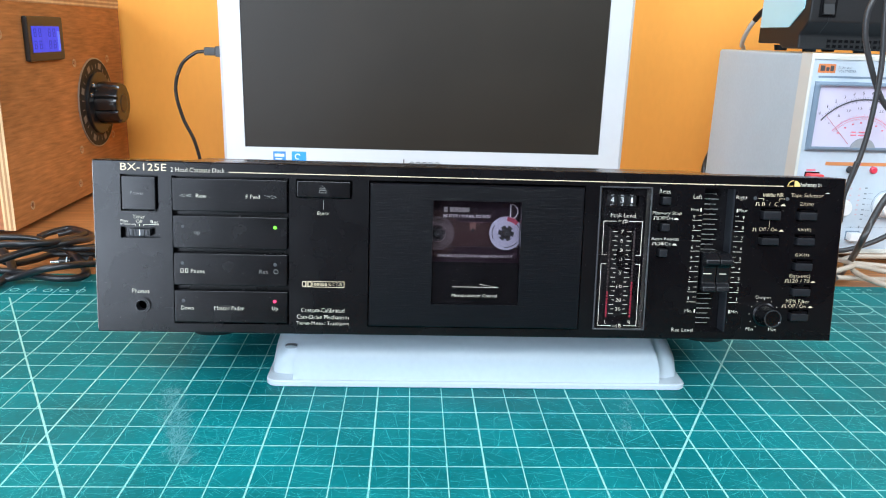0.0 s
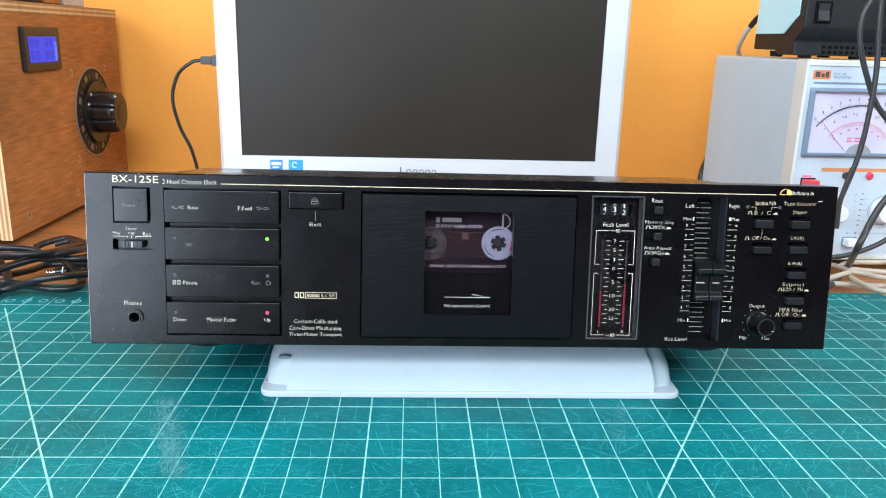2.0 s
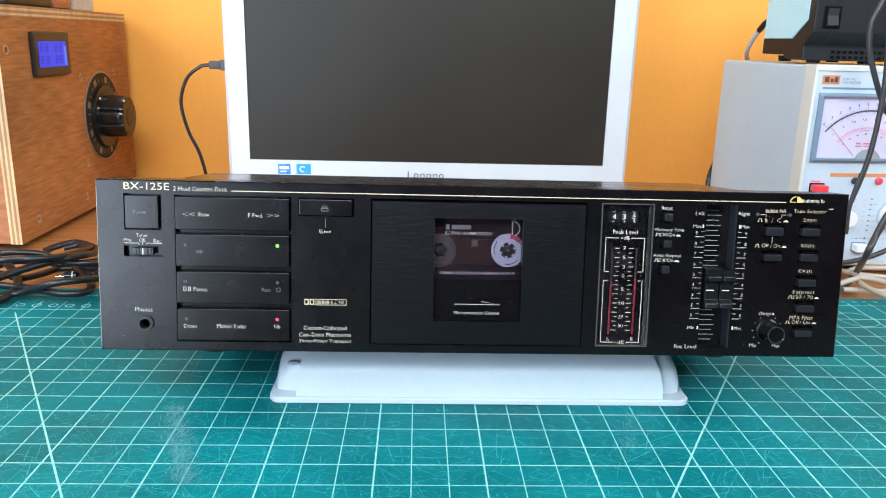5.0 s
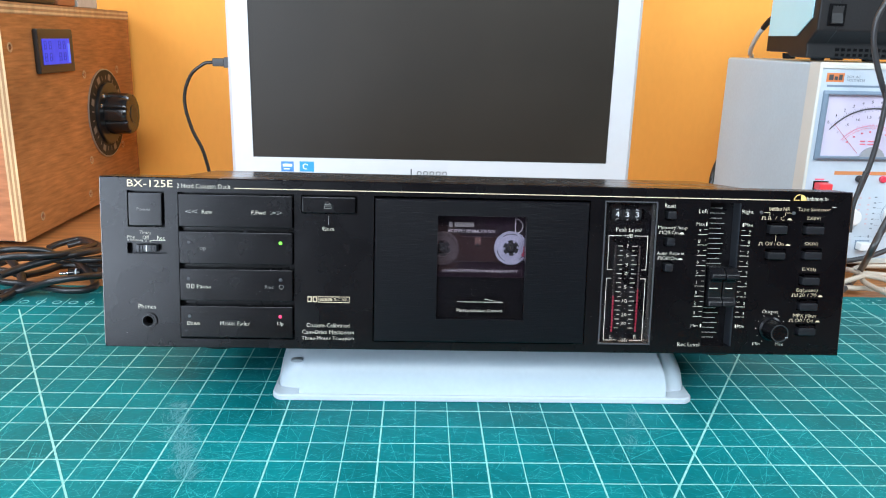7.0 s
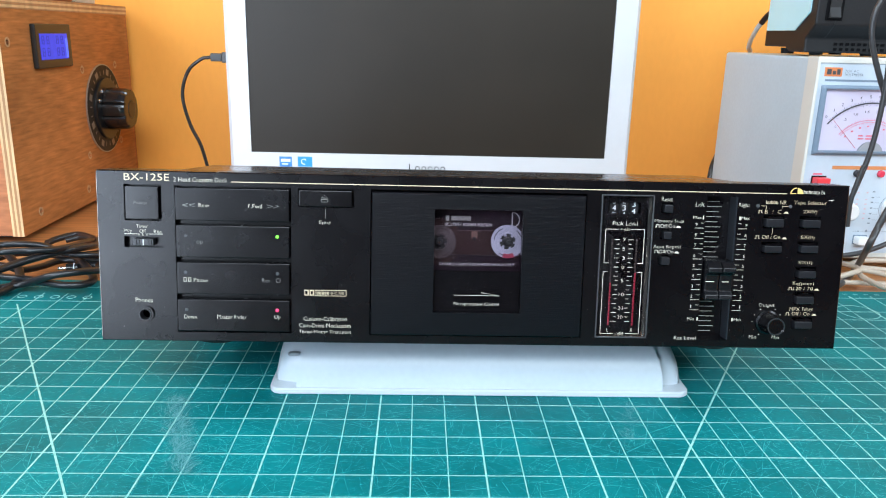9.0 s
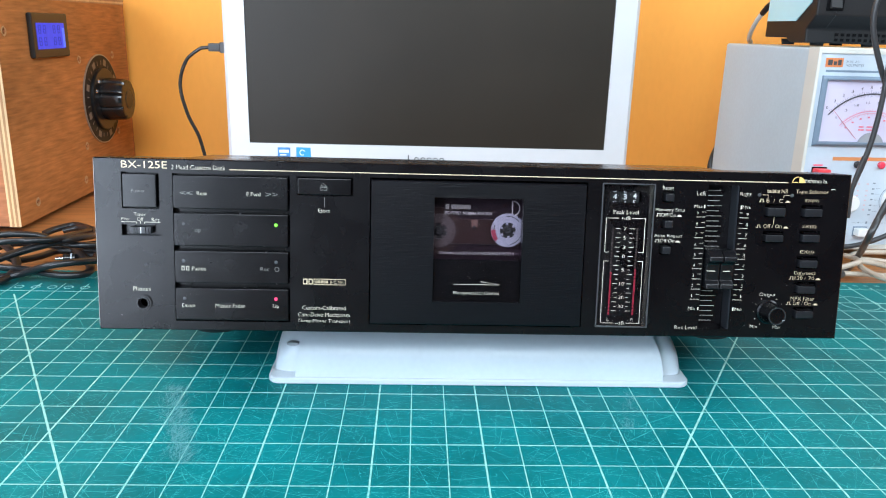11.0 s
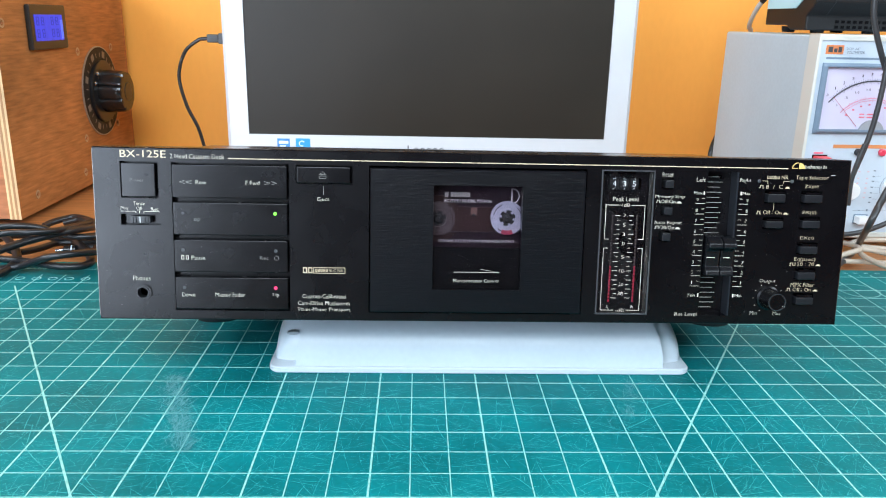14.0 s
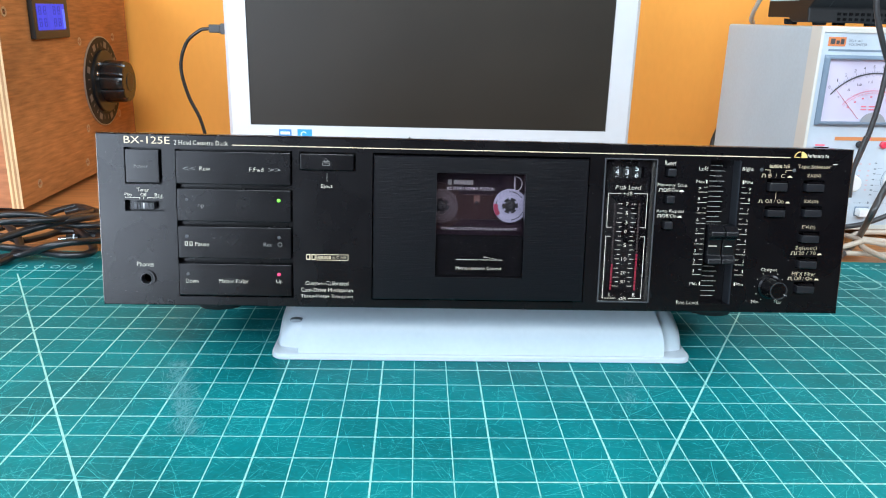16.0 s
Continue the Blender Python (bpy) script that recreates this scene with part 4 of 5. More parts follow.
for y, z in ((0.654, 0.170), (0.760, 0.172), (0.759, 0.069), (0.652, 0.063), (0.639, 0.022), (0.511, 0.022), (0.484, 0.205)):
    sc = smooth(part("screw", turned([(-0.4001, 0.0052), (-0.3996, 0.0048), (-0.3999, 0.0030), (-0.4000, 0.0028)], "x", 20, (0, y, z)), HOLE, crate))
    part("screw_recess", box(-0.3999, -0.3993, y - 0.0030, y + 0.0030, z - 0.0007, z + 0.0007), PLYRED, sc)
meter = smooth(part("panel_meter", box(-0.4000, -0.3940, 0.5320, 0.6185, 0.1760, 0.2240, 0.0018), material("black_meter_case", (0.018, 0.016, 0.015), 0.35), crate, "black panel meter with a blue display"))
LCD = material("blue_backlit_display", (0.02, 0.03, 0.3), 0.3, emit=(0.045, 0.06, 0.66), strength=0.85, grain=0.2, scale=120, spec=0.1)
LCD2 = material("bright_blue_display", (0.02, 0.03, 0.3), 0.3, emit=(0.05, 0.16, 0.95), strength=1.0)
LCDINK = material("display_segments", (0.01, 0.012, 0.10), 0.4, emit=(0.040, 0.054, 0.59), strength=0.85, spec=0.1)
part("display", box(-0.3940, -0.3936, 0.5400, 0.6070, 0.1855, 0.2135), LCD, meter)
part("display_glow", box(-0.3936, -0.39345, 0.6010, 0.6068, 0.1870, 0.2080), LCD2, meter)
for r_ in range(2):
    for c_ in range(5):
        if c_ == 2:
            continue
        y, z = 0.5440 + c_ * 0.0115, 0.2030 - r_ * 0.0130
        bm = bmesh.new()
        for a, b, p, q in ((0, 0.006, 0, 0.0012), (0, 0.006, 0.004, 0.0052), (0, 0.006, 0.008, 0.0092), (0, 0.0012, 0, 0.0092), (0.0048, 0.006, 0, 0.0092)):
            box(-0.3936, -0.3934, y + a, y + b, z + p - 0.001, z + q - 0.001, bm=bm)
        part("display_digit", bm, LCDINK, meter)
dial = part("dial_plate", turned([(-0.3999, 0.0563), (-0.3981, 0.0563), (-0.3978, 0.0556)], "x", 56, (0, 0.711, 0.117)), material("dial_bronze", (0.030, 0.022, 0.016), 0.55, spec=0.2, grain=0.3, scale=70, dirt=0.3), crate, "round dark dial plate")
smooth(part("dial_rim", turned([(-0.3999, 0.0578), (-0.3986, 0.0578), (-0.3983, 0.0572)], "x", 56, (0, 0.711, 0.117)), material("dial_edge", (0.34, 0.31, 0.28), 0.3, metal=0.6), dial))
DIALPRINT = material("pale_dial_print", (0.20, 0.16, 0.12), 0.5)
for k in range(22):
    t = radians(-60 + 300 * k / 21)
    o = part("dial_mark", box(-0.3977, -0.39755, -0.0007 if k % 3 else -0.0042, 0.0007 if k % 3 else 0.0042, 0.0440, 0.0495 if k % 3 else 0.0520), DIALPRINT, dial)
    o.matrix_basis = Matrix.Translation((0, 0.711, 0.117)) @ Matrix.Rotation(t, 4, "X")
DIALBLACK = material("black_dial_disc", (0.010, 0.010, 0.011), 0.3)
smooth(part("dial_disc", turned([(-0.3977, 0.0400), (-0.3940, 0.0400), (-0.3930, 0.0385)], "x", 48, (0, 0.711, 0.117)), DIALBLACK, dial))
BAKELITE = material("black_bakelite", (0.012, 0.011, 0.011), 0.18, dirt=0.2, dirt_scale=40)
bm = bmesh.new()
rings = []
for xx, rr in ((-0.3932, 0.0270), (-0.3885, 0.0278), (-0.3690, 0.0266), (-0.3650, 0.0250), (-0.3640, 0.0222)):
    ring = []
    for k in range(72):
        t = 2 * math.pi * k / 72
        flute = 1.0 - 0.10 * max(0.0, math.cos(9 * t)) ** 6 * (1 if rr > 0.023 else 0.3)
        ring.append(bm.verts.new((xx, 0.711 + rr * flute * math.cos(t), 0.117 + rr * flute * math.sin(t))))
    rings.append(ring)
for a, b in zip(rings, rings[1:]):
    for k in range(72):
        bm.faces.new([a[k], a[(k + 1) % 72], b[(k + 1) % 72], b[k]])
bm.faces.new(rings[-1])
bmesh.ops.recalc_face_normals(bm, faces=bm.faces)
dk = smooth(part("knob", bm, BAKELITE, dial, "fluted black bakelite knob"), 40)
part("knob_cap", turned([(-0.3642, 0.0120), (-0.3635, 0.0120), (-0.3633, 0.0105)], "x", 28, (0, 0.711, 0.117)), DIALBLACK, dk)
for dy, dz in ((-0.030, 0.012), (-0.022, 0.024)):
    smooth(part("dial_screw", turned([(-0.3931, 0.0028), (-0.3920, 0.0022)], "x", 14, (0, 0.711 + dy, 0.117 + dz)), CHROME, dial))
casebox = thing("black_case", "black case lying on top of the plywood box", "case")
smooth(part("body", box(-0.62, -0.402, 0.50, 0.604, 0.2500, 0.31, 0.005), material("case_black", (0.012, 0.012, 0.013), 0.4), casebox))
tray = thing("wooden_tray", "small brown wooden tray on top of the plywood box", "tray")
smooth(part("body", box(-0.60, -0.402, 0.608, 0.656, 0.2500, 0.285, 0.004), PLYRED, tray))
carton = thing("carton", "off-white carton lying on top of the plywood box", "box")
smooth(part("body", box(-0.60, -0.403, 0.662, 0.722, 0.2500, 0.30, 0.002), material("off_white_card", (0.50, 0.48, 0.44), 0.7, grain=0.08, scale=120, dirt=0.1), carton))

# ---- loose black cables beside the deck ----
for nm, pts, rad, fl in (("power_cable", [(-0.3616, 0.3397, 0.0300), (-0.3541, 0.3445, 0.0300), (-0.3372, 0.3443, 0.0310), (-0.3196, 0.3490, 0.0280), (-0.3034, 0.3526, 0.0200), (-0.2797, 0.3568, 0.0180), (-0.2654, 0.3817, 0.0120)], 0.0034, 1.25), ("power_cable", [(-0.3350, 0.2933, 0.0220), (-0.3321, 0.2998, 0.0220), (-0.3208, 0.3159, 0.0240), (-0.3053, 0.3320, 0.0260), (-0.2903, 0.3512, 0.0260), (-0.2888, 0.3842, 0.0200), (-0.3020, 0.4204, 0.0140), (-0.3373, 0.4586, 0.0100), (-0.3544, 0.4483, 0.0080), (-0.3608, 0.4368, 0.0060)], 0.0037, 1.2), ("power_cable", [(-0.3534, 0.3194, 0.0100), (-0.3396, 0.3114, 0.0100), (-0.3218, 0.3080, 0.0100), (-0.3023, 0.3005, 0.0100), (-0.2809, 0.2952, 0.0090), (-0.2648, 0.3018, 0.0080), (-0.2659, 0.3195, 0.0080), (-0.2829, 0.3459, 0.0100), (-0.3016, 0.3686, 0.0120)], 0.0036, 1.2), ("power_cable", [(-0.3358, 0.2910, 0.0060), (-0.3322, 0.2961, 0.0060), (-0.3164, 0.2998, 0.0080), (-0.2896, 0.2921, 0.0180), (-0.2685, 0.2982, 0.0200), (-0.2598, 0.3229, 0.0140), (-0.2477, 0.3423, 0.0080)], 0.0034, 1.2), ("power_cable", [(-0.3767, 0.3659, 0.0200), (-0.3603, 0.3541, 0.0200), (-0.3412, 0.3355, 0.0160), (-0.3282, 0.3161, 0.0100), (-0.3265, 0.2973, 0.0060), (-0.3305, 0.2806, 0.0050)], 0.0036, 1.2), ("power_cable", [(-0.3649, 0.3416, 0.0120), (-0.3489, 0.3366, 0.0120), (-0.3387, 0.3384, 0.0080), (-0.3291, 0.3567, 0.0060), (-0.3201, 0.3752, 0.0060), (-0.2993, 0.3762, 0.0060), (-0.2749, 0.3773, 0.0060)], 0.0034, 1.2), ("power_cable", [(-0.3529, 0.3229, 0.0280), (-0.3370, 0.3239, 0.0300), (-0.3156, 0.3204, 0.0320), (-0.2993, 0.3343, 0.0300), (-0.2972, 0.3755, 0.0240), (-0.3064, 0.4178, 0.0160), (-0.3291, 0.4483, 0.0100), (-0.3453, 0.4450, 0.0070)], 0.0033, 1.2), ("power_cable", [(-0.3707, 0.3591, 0.0120), (-0.3625, 0.3770, 0.0120), (-0.3418, 0.3848, 0.0100), (-0.3155, 0.3778, 0.0100), (-0.2903, 0.3987, 0.0080)], 0.0033, 1.2)):
    c_ = thing(nm, "loose black cable lying in loops on the desk", "cable", group="black cables")
    smooth(part("cord", tube(pts, rad * 0.9, flat=fl), CABLE, c_), 60)
PLUG = [(-0.3080, 0.3448, 0.0080), (-0.2913, 0.3485, 0.0080), (-0.2883, 0.3544, 0.0080), (-0.2755, 0.3527, 0.0080)]
lead = thing("audio_lead", "black audio lead with a bare metal plug tip", "cable")
smooth(part("plug_body", tube([PLUG[1], PLUG[2], PLUG[3]], 0.0042, 14), CABLE, lead))
a_, b_ = Vector(PLUG[0]), Vector(PLUG[1])
smooth(part("plug_sleeve", tube([a_.lerp(b_, 0.42), a_.lerp(b_, 0.7), b_], 0.0040, 16), BAKELITE, lead))
smooth(part("plug_ring", tube([a_.lerp(b_, 0.78), a_.lerp(b_, 0.84)], 0.0043, 16), WHITE, lead))
smooth(part("plug_tip", tube([a_, a_.lerp(b_, 0.2), a_.lerp(b_, 0.42)], 0.0017, 12), CHROME, lead))

# ---- voltmeter ----
VMX, VMY = 0.412, 0.42
GREYCASE = material("grey_blue_case", (0.45, 0.55, 0.61), 0.45, grain=0.03, scale=300, bump=0.1, dirt=0.04, dirt_scale=10)
CREAMFRAME = material("cream_frame", (0.62, 0.62, 0.57), 0.4, dirt=0.05, dirt_scale=14)
VMPANEL = material("pale_blue_panel", (0.48, 0.55, 0.62), 0.42, dirt=0.03, grain=0.02)
BLUEGREY = material("blue_grey_bezel", (0.17, 0.23, 0.30), 0.38)
SCALEWHITE = material("white_scale_card", (0.57, 0.53, 0.67), 0.5)
vm = thing("voltmeter", "pale grey two-channel voltmeter with a large needle dial", "voltmeter", pose(VMX + 0.0035, VMY, 0, 0, 0, 1.8))
smooth(part("case", box(-0.0058, 0.172, 0.018, 0.222, 0.010, 0.2105, 0.003), GREYCASE, vm), 30)
part("front_frame", relief(-6.6, 174.5, 7.5, 211.5, [(-4.3, 169.0, 13.5, 206.0, 3)], 21, 0.0015), CREAMFRAME, vm)
fp = part("front_panel", box(-0.0042, 0.1689, 0.0012, 0.0029, 0.0136, 0.2059), VMPANEL, vm)
for fx in (0.02, 0.15):
    for fy in (0.03, 0.21):
        smooth(part("foot", turned([(0.0098, 0.008), (DESK_Z + 0.0002, 0.007)], "z", 18, (fx, fy, 0)), RUBBER, vm))
VY = 0.0011
part("logo_mark", strips([(4.6, 22.2, 193.0, 201.6)], VY - 0.0003, 0.0003), material("orange_logo", (0.62, 0.20, 0.07), 0.45), vm)
part("logo_mark", strips([(6.8, 11.4, 194.8, 200.0), (12.6, 15.8, 194.8, 198.4), (16.8, 20.4, 194.8, 200.0)], VY - 0.0005), DARKLOGO, vm)
VMINK = material("grey_blue_print", (0.16, 0.19, 0.23), 0.5)
lettering("2CH  AC", 32.0, 198.3, 13.6, 2.4, VMINK, vm, y=VY - 0.0001)
lettering("VOLTMETER", 34.9, 194.9, 18.6, 2.4, VMINK, vm, y=VY - 0.0001)
part("stripe", strips([(6.0, 160.0, 188.2, 190.2)], VY - 0.0001), BLUEGREY, vm)
mb = smooth(part("meter_bezel", relief(3.6, 146, 116.5, 184.8, [(7.6, 142, 120.4, 181.2, 5)], 8, 0.0022, -0.0035), BLUEGREY, vm))
part("scale_card", box(0.0077, 0.1419, 0.0008, 0.0014, 0.1205, 0.1811), SCALEWHITE, mb)
MX, MZ, SY = 0.0600, 0.1105, 0.0006
REDINK = material("pink_red_print", (0.75, 0.16, 0.22), 0.5)
NEEDLE = material("red_needle", (0.45, 0.05, 0.04), 0.45)
part("scale_arc", ring_plate(0.0568, 0.0582, SY - 0.0002, SY, 40, (MX, 0, MZ), a0=42, a1=141), material("black_scale", (0.06, 0.06, 0.07), 0.5), mb)
part("scale_arc", ring_plate(0.0404, 0.0408, SY - 0.0002, SY, 40, (MX, 0, MZ), a0=40, a1=140), REDINK, mb)
part("scale_arc", ring_plate(0.0386, 0.0388, SY - 0.0002, SY, 40, (MX, 0, MZ), a0=40, a1=140), REDINK, mb)


def scale_ticks(r0, r1, a0, a1, n, w, ink):
    bm = bmesh.new()
    for k in range(n + 1):
        t = radians(a0 + (a1 - a0) * k / n)
        rr = r1 if k % 5 == 0 else r0 + (r1 - r0) * 0.5
        d, p = Vector((math.cos(t), 0, math.sin(t))), Vector((-math.sin(t), 0, math.cos(t)))
        c = Vector((MX, SY - 0.0002, MZ))
        bm.faces.new([bm.verts.new(c + d * r + p * q) for r, q in ((r0, -w), (rr, -w), (rr, w), (r0, w))])
    return tagged(part("scale_ticks", bm, ink, mb), kind="stuff")


scale_ticks(0.0584, 0.0612, 137, 51, 50, 0.00012, BLACKPRINT)
scale_ticks(0.0566, 0.0542, 137, 51, 60, 0.0001, BLACKPRINT)
scale_ticks(0.0408, 0.0430, 134, 46, 40, 0.0001, REDINK)
scale_ticks(0.0386, 0.0366, 134, 46, 40, 0.0001, REDINK)
for n in range(11):
    t = radians(137.2 - 8.6 * n)
    lettering(str(n), (MX + 0.0640 * math.cos(t)) * 1000, (MZ + 0.0640 * math.sin(t)) * 1000, 1.9 if n != 1 else 0.8, 2.9, BLACKPRINT, mb, y=SY - 0.0002)
for n, w_ in enumerate(("0", ".5", "1.0", "1.5", "2.0", "2.5", "3.0")):
    t = radians(136.8 - 13.4 * n)
    lettering(w_, (MX + 0.0493 * math.cos(t)) * 1000, (MZ + 0.0493 * math.sin(t)) * 1000, 1.4 * len(w_), 2.3, BLACKPRINT, mb, y=SY - 0.0002)
for n in range(7):
    t = radians(136 - 14 * n)
    single_bars([((MX + 0.0346 * math.cos(t)) * 1000 - 0.8, (MX + 0.0346 * math.cos(t)) * 1000 + 1.2, (MZ + 0.0346 * math.sin(t)) * 1000 - 0.7, (MZ + 0.0346 * math.sin(t)) * 1000 + 0.7)], REDINK, SY - 0.0002, "printed_bar", mb)
single_bars([(49, 54, 135.0, 136.2), (57, 64, 135.0, 136.2), (49, 55, 132.0, 133.2), (57, 68, 132.0, 133.2)], REDINK, SY - 0.0002, "printed_bar", mb)
part("pivot_cover", ring_plate(0.0, 0.0135, -0.0014, 0.0006, 24, (MX + 0.003, 0, 0.1165), a0=17, a1=163), material("grey_pivot", (0.30, 0.31, 0.33), 0.35), mb)
bm = bmesh.new()
n0, n1 = Vector((0.0472, -0.0006, 0.1234)), Vector((0.0189, -0.0006, 0.1523))
side = (n1 - n0).cross(Vector((0, 1, 0))).normalized() * 0.00028
bm.faces.new([bm.verts.new(c) for c in (n0 - side, n0 + side, n1 + side * 0.6, n1 - side * 0.6)])
part("needle", bm, NEEDLE, mb, "thin red needle resting near zero")
ORANGE = material("orange_strip", (0.62, 0.24, 0.09), 0.45)
part("orange_strip", strips([(28.0, 160.0, 101.4, 105.0)], VY - 0.0002, 0.0002), ORANGE, vm)
single_bars([(58, 66, 102.6, 103.8), (8.8, 18.4, 95.6, 97.2)], REDINK, VY - 0.0004, "printed_bar", vm)
smooth(part("power_button", box(0.0085, 0.0222, -0.0105, 0.0012, 0.0865, 0.0935, 0.001), material("red_button", (0.75, 0.05, 0.06), 0.3), vm, "bright red power button"))
part("button_well", strips([(7.6, 23.2, 85.4, 94.6)], VY - 0.0004, 0.0004), RECESS, vm)
for jx, jm in ((54.5, BLACKPRINT), (79.6, material("red_jack", (0.65, 0.04, 0.08), 0.35))):
    smooth(part("adjust_jack", turned([(0.001, 0.0036), (-0.0015, 0.0036), (-0.0022, 0.0026)], "y", 20, (jx / 1000, 0, 0.0975)), jm, vm))
PALEPLASTIC = material("white_knob_plastic", (0.72, 0.72, 0.72), 0.35)
smooth(part("range_knob", turned([(0.001, 0.0095), (-0.009, 0.0085), (-0.011, 0.0070)], "y", 28, (0.0500, 0, 0.0588)), PALEPLASTIC, vm))
smooth(part("range_knob", turned([(0.001, 0.0130), (-0.010, 0.0115), (-0.012, 0.0100)], "y", 32, (0.1000, 0, 0.0612)), PALEPLASTIC, vm))
part("dial_ring", ring_plate(0.0150, 0.0154, VY - 0.0003, VY - 0.0001, 40, (0.1000, 0, 0.0612)), VMINK, vm)
single_bars([(x, x + 2.2, z, z + 1.3) for x in (59.0, 68.5) for z in (50, 55, 60, 65, 70, 77)], material("faded_pink_print", (0.62, 0.42, 0.44), 0.5), VY - 0.0002, "printed_bar", vm)
single_bars([(x, x + 2.6, z, z + 1.2) for x in (75.0,) for z in (45, 50, 55, 61, 67, 72, 78)] + [(66.0, 67.6, 36.4, 37.4), (74.6, 76.2, 36.0, 38.4), (60, 160, 36.7, 36.9)], VMINK, VY - 0.0002, "printed_bar", vm)
single_bars([(79.0, 84.0, z, z + 0.25) for z in (49, 55, 61, 67, 73)], VMINK, VY - 0.0002, "printed_bar", vm)
smooth(part("mode_button", box(0.0630, 0.0760, -0.0085, 0.0012, 0.0240, 0.0318, 0.001), PALEPLASTIC, vm, "white push button"))
part("button_well", strips([(62.2, 77.2, 23.0, 33.0)], VY - 0.0004, 0.0004), BLUEGREY, vm)

for o in vm.children:
    if not o.name.startswith(("case", "front_", "foot")):
        o.matrix_basis = pose(-0.0035, 0, 0)

# ---- black instrument on the voltmeter ----
PSUBLACK = material("charcoal_plastic", (0.011, 0.011, 0.012), 0.5, spec=0.3, grain=0.1, scale=500, bump=0.15, dirt=0.1, dirt_scale=12)
SKYBLUE = material("pale_blue_steel", (0.42, 0.72, 0.80), 0.35, dirt=0.04)
psu = thing("power_supply", "charcoal bench instrument with pale blue side on the voltmeter", "power supply", pose(0.417, 0.455, 0.2118))
body = part("housing", prism([(0.0, 0.15), (0.0, 0.030), (0.016, 0.017), (0.015, 0.0028), (0.050, 0.0028), (0.060, 0.0075), (0.112, 0.0075), (0.112, 0.15)], 0.0, 0.22), PSUBLACK, psu)
mod = body.modifiers.new("round", "BEVEL")
mod.width, mod.segments, mod.limit_method = 0.0015, 2, "ANGLE"
part("side_cover", prism([(0.012, 0.149), (0.012, 0.0425), (0.040, 0.0245), (0.108, 0.0245), (0.108, 0.149)], -0.0012, -0.0001), SKYBLUE, psu, "pale blue painted side cover")
part("edge_trim", prism([(-0.0003, 0.149), (-0.0003, 0.0301), (0.0158, 0.0171), (0.0166, 0.0171), (0.0005, 0.0302), (0.0005, 0.149)], 0.0195, 0.0203), CAP, psu)
for fx in (0.020, 0.075, 0.17):
    for fy in (0.030, 0.095):
        smooth(part("foot", turned([(0.0062, 0.0075), (0.0001, 0.0065)], "z", 18, (fx, fy, 0)), RUBBER, psu))
for r_ in range(2):
    for c_ in range(26):
        part("vent_slot", box(0.030 + c_ * 0.0062, 0.0335 + c_ * 0.0062, 0.0146, 0.0159, 0.0050 + r_ * 0.0052, 0.0078 + r_ * 0.0052), RECESS, psu)
rock = part("rocker_switch", box(0.0090, 0.0265, -0.0010, 0.001, 0.0345, 0.0560, 0.0006), RECESS, psu, "black rocker switch")
part("rocker", prism([(-0.0012, 0.0365), (-0.0042, 0.0375), (-0.0012, 0.0470), (-0.0026, 0.0535), (0.0, 0.0540), (0.0, 0.0365)], 0.0122, 0.0232), RUBBER, rock)
smooth(part("binding_post", turned([(0.0, 0.009), (-0.010, 0.009), (-0.013, 0.007)], "y", 24, (0.094, 0, 0.058)), BAKELITE, psu))
mains = thing("mains_lead", "short black lead with a white sleeve behind the instrument", "cable")
smooth(part("cord", tube([(0.450, 0.572, 0.266), (0.436, 0.580, 0.262), (0.429, 0.592, 0.255), (0.4265, 0.604, 0.2455)], 0.0034), CABLE, mains))
smooth(part("sleeve", tube([(0.4265, 0.604, 0.2455), (0.428, 0.622, 0.236), (0.438, 0.660, 0.217), (0.450, 0.680, 0.19), (0.45, 0.69, 0.0)], 0.0028), WHITE, mains))

rear_cable = thing("rear_cable", "black cable hanging down behind the voltmeter", "cable")
smooth(part("cord", tube([(0.425, 0.668, 0.095), (0.412, 0.655, 0.078), (0.403, 0.645, 0.060), (0.398, 0.635, 0.020), (0.398, 0.620, -0.0005)], 0.0034), CABLE, rear_cable))

# ---- cables at the voltmeter ----
for nm, pts, rad in (("test_lead", [(0.4432, 0.3850, 0.2883), (0.4437, 0.3850, 0.2726), (0.4358, 0.3850, 0.2513), (0.4373, 0.3850, 0.2280), (0.4494, 0.3850, 0.1972), (0.4637, 0.3850, 0.1713), (0.4855, 0.3850, 0.1489)], 0.0026), ("test_lead", [(0.4443, 0.3750, 0.2825), (0.4459, 0.3750, 0.2496), (0.4514, 0.3750, 0.2014), (0.4509, 0.3750, 0.1551), (0.4471, 0.3750, 0.1207), (0.4390, 0.3750, 0.0874), (0.4314, 0.3750, 0.0613)], 0.0025), ("test_lead", [(0.4590, 0.3300, 0.1000), (0.4487, 0.3300, 0.0842), (0.4409, 0.3300, 0.0646), (0.4340, 0.3300, 0.0430), (0.4692, 0.4000, 0.0035), (0.4286, 0.3507, 0.0035), (0.3993, 0.3263, 0.0035)], 0.0031), ("test_lead", [(0.5068, 0.3900, 0.0446), (0.4939, 0.3900, 0.0347), (0.4735, 0.3900, 0.0255), (0.4549, 0.3900, 0.0207), (0.4339, 0.3900, 0.0190)], 0.0026), ("test_lead", [(0.4353, 0.3600, 0.1151), (0.4317, 0.3600, 0.0989), (0.4287, 0.3600, 0.0808), (0.4296, 0.3600, 0.0569)], 0.0022)):
    c_ = thing(nm, "black test lead hanging in front of the voltmeter", "cable", group="test leads")
    smooth(part("cord", tube(pts, rad), material("dark_grey_lead", (0.035, 0.035, 0.037), 0.38), c_), 60)
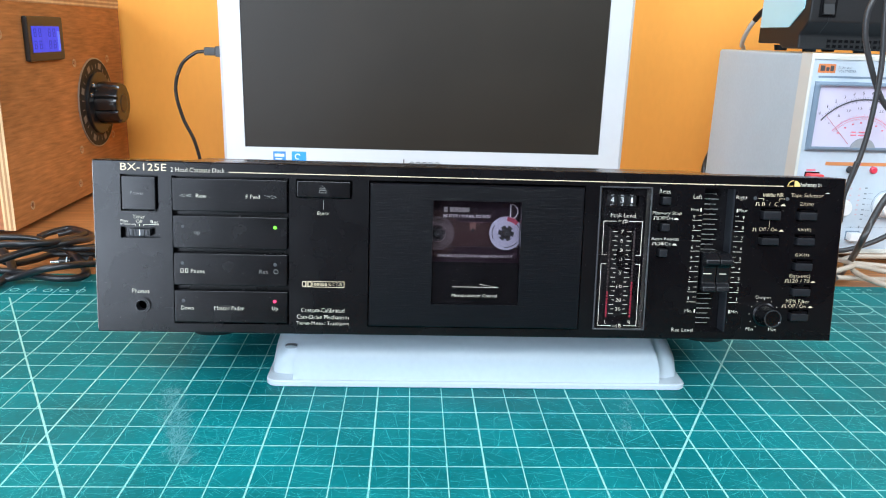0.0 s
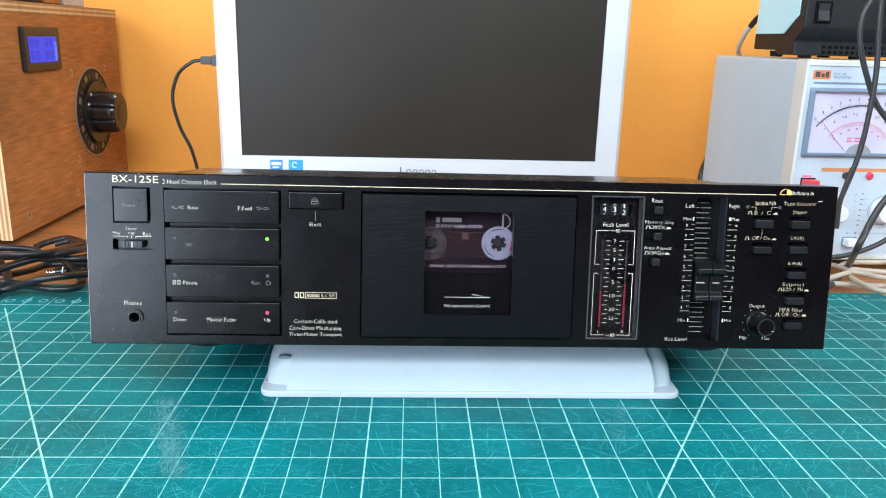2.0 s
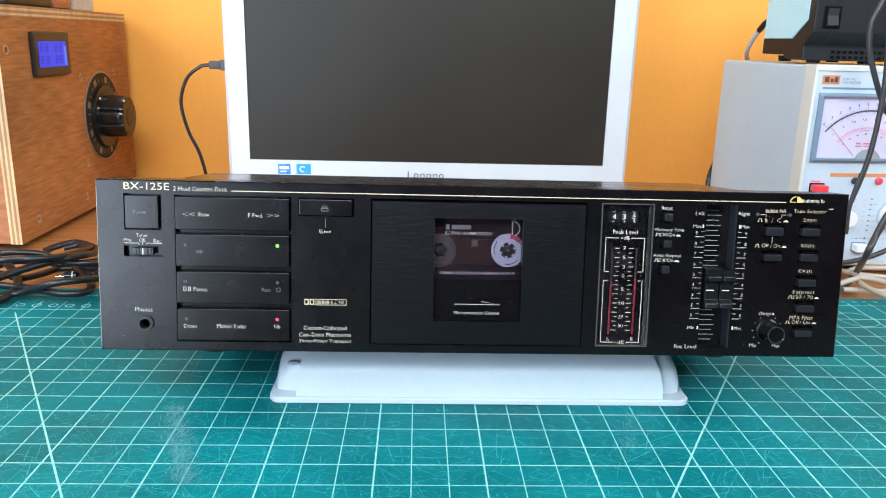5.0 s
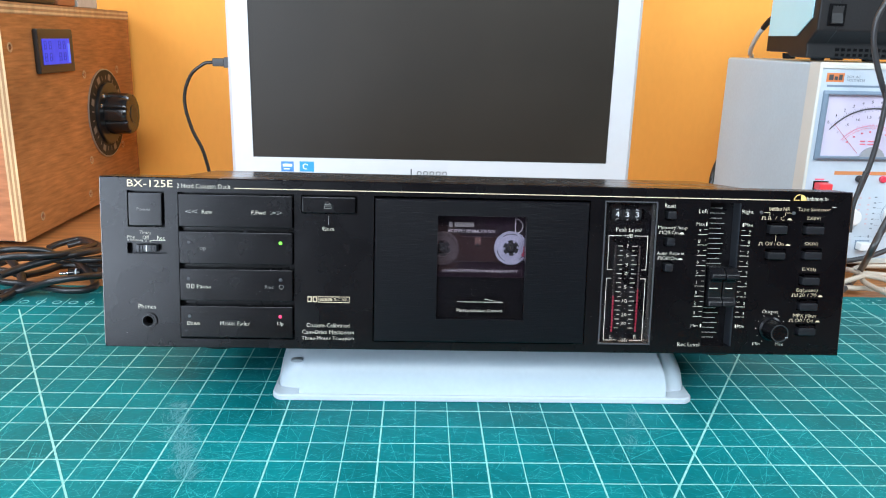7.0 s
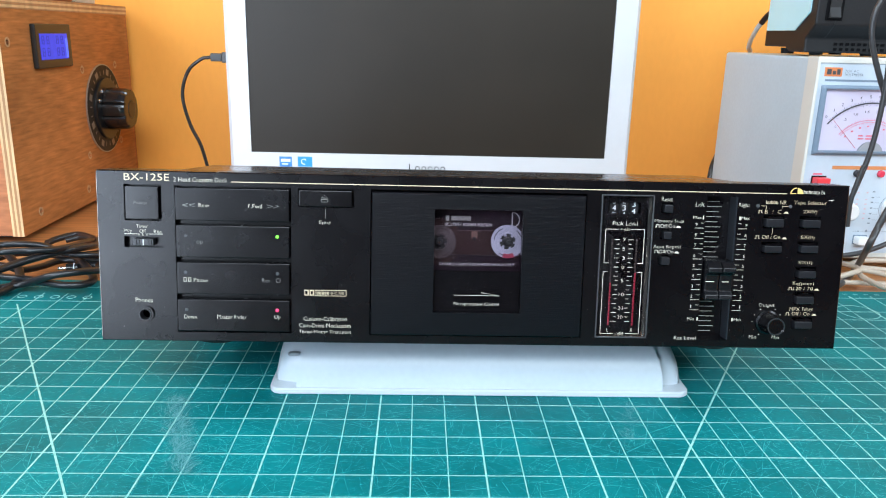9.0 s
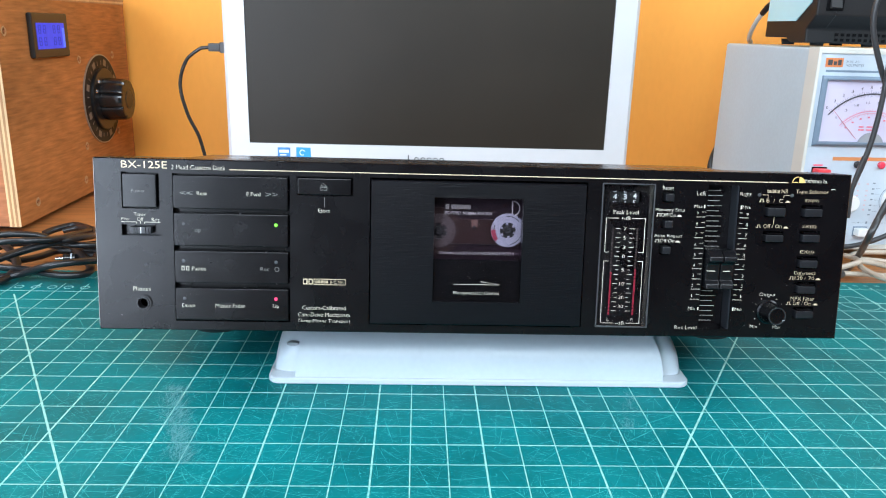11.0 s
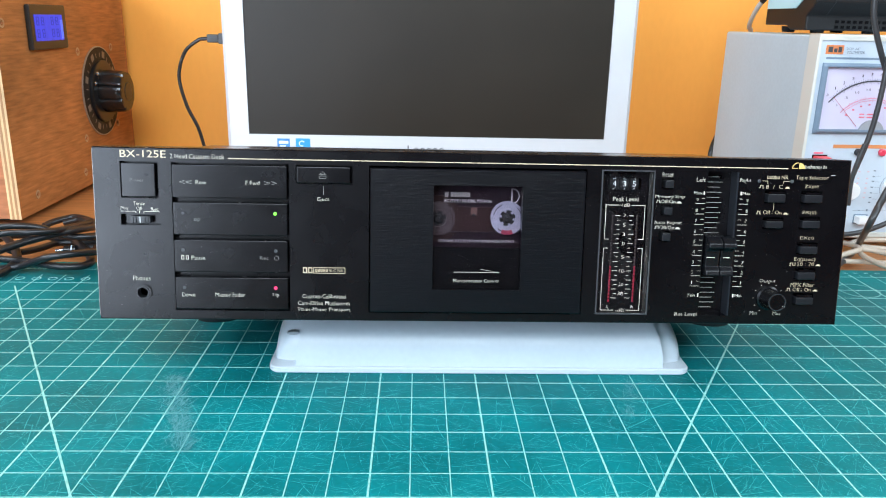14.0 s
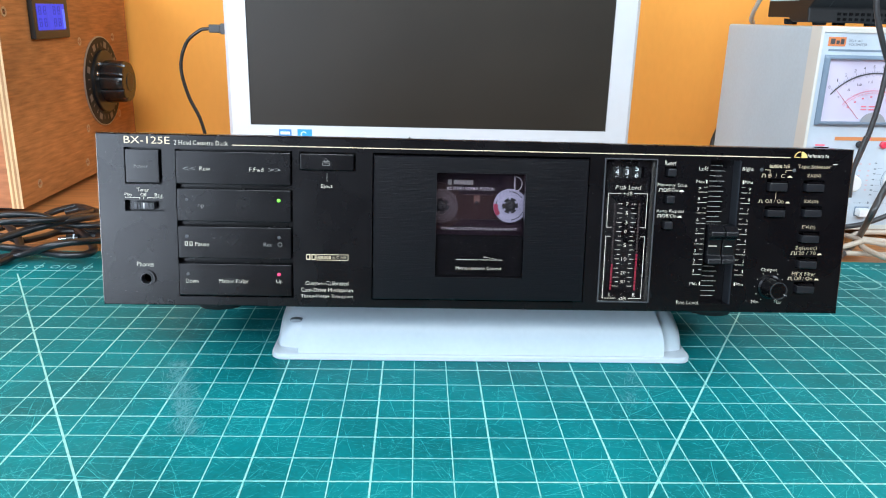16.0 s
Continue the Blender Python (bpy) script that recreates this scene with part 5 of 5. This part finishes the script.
BEIGE = material("beige_cable_sheath", (0.46, 0.38, 0.30), 0.45, dirt=0.08)
for pts in ([(0.5118, 0.3748, 0.0080), (0.4920, 0.3802, 0.0080), (0.4740, 0.3858, 0.0080), (0.4618, 0.3916, 0.0080), (0.4654, 0.4016, 0.0080), (0.4835, 0.4125, 0.0080), (0.5124, 0.4139, 0.0080), (0.5418, 0.4222, 0.0080)], [(0.4080, 0.3540, 0.0040), (0.4378, 0.3507, 0.0040), (0.4450, 0.3504, 0.0040), (0.4535, 0.3491, 0.0040), (0.4726, 0.3469, 0.0040), (0.4954, 0.3478, 0.0040)], [(0.4380, 0.4300, 0.0060), (0.4578, 0.3850, 0.0100), (0.4478, 0.3538, 0.0100), (0.4474, 0.3308, 0.0100), (0.4520, 0.3147, 0.0100), (0.4631, 0.3098, 0.0100)], [(0.4120, 0.3420, 0.0100), (0.4414, 0.3529, 0.0140), (0.4502, 0.3593, 0.0140), (0.4600, 0.3537, 0.0140), (0.4698, 0.3423, 0.0140), (0.4868, 0.3372, 0.0140)]):
    c_ = thing("beige_cable", "beige cable coiled on the desk beside the voltmeter", "cable", group="beige cables")
    smooth(part("cord", tube(pts, 0.0026), BEIGE, c_), 60)


# ---- what moves ----
# seconds, and the lit segments above the lowest seven of the left and right level columns
LEVELS = [(0, 1, 4), (0.1, 1, 1), (0.2, 8, 10), (0.3, 9, 11), (0.4, 7, 9), (0.5, 7, 11), (0.6, 7, 9), (0.7, 8, 9), (0.8, 8, 10), (0.9, 7, 10), (1, 7, 10), (1.1, 7, 7), (1.2, 10, 12), (1.3, 8, 10), (1.4, 8, 10), (1.5, 7, 8), (1.6, 6, 6), (1.7, 6, 6), (1.8, 2, 6), (2, 4, 6), (2.1, 2, 3), (2.2, 10, 10), (2.3, 9, 10), (2.4, 10, 8), (2.5, 6, 8), (2.7, 3, 6), (2.8, 3, 2), (3, 1, 3), (3.1, 0, 0), (3.3, 8, 9), (3.5, 6, 6), (3.6, 6, 6), (3.9, 3, 2), (4, 8, 10), (4.2, 8, 10), (4.6, 5, 6), (5, 8, 10), (5.4, 2, 4), (5.8, 9, 10), (6.3, 8, 10), (6.5, 6, 8), (6.8, 4, 4), (7, 4, 6), (7.2, 10, 10), (7.4, 7, 8), (7.6, 6, 6), (7.8, 6, 4), (8, 1, 4), (8.2, 10, 9), (8.4, 10, 9), (8.5, 9, 8), (8.7, 9, 8), (8.9, 8, 9), (9, 6, 9), (9.2, 10, 11), (9.6, 7, 8), (10, 3, 4), (10.4, 9, 10), (10.8, 5, 6), (11.3, 8, 9), (11.5, 6, 8), (11.8, 4, 6), (12, 8, 10), (12.3, 8, 10), (12.5, 6, 9), (12.8, 8, 8), (13, 8, 6), (13.3, 8, 10), (13.5, 6, 7), (13.8, 4, 4), (14, 4, 4), (14.5, 6, 9), (15, 2, 4), (15.5, 8, 8), (16, 1, 4)]


def motions():
    # the reels turn anticlockwise, once in about 2.5 s
    for r, sec, a0 in ((reel_right, 2.515, 245.0), (reel_left, 2.7, 20.0)):
        at = r.matrix_basis.translation.copy()
        walk(r, [(0.5 * k, Matrix.Translation(at) @ Matrix.Rotation(-radians(a0 + 360.0 * 0.5 * k / sec), 4, "Y")) for k in range(33)])
    # the counter runs from 431 to past 435
    for d, v0, rate in ((drums[0], 4.0, 0.0), (drums[1], 3.0, 0.0), (drums[2], 1.0, 0.285)):
        at = d.matrix_basis.translation.copy()
        walk(d, [(2.0 * k, Matrix.Translation(at) @ Matrix.Rotation(-radians(36.0 * (v0 + rate * 2.0 * k)), 4, "X")) for k in range(9)])
    # each level column: two lit runs slide up from the fixed lowest run
    for c, ch in enumerate("LR"):
        for part_, share in zip(level[ch], (0.5, 1.0)):
            y = part_.matrix_basis.translation.y
            rows = []
            for row in LEVELS:
                n = max(row[1 + c], 0)
                n = n if share == 1.0 else min((n + 1) // 2, 7)
                rows.append((row[0], pose(0, y, n * PITCH / 1000)))
            walk(part_, rows)


motions()
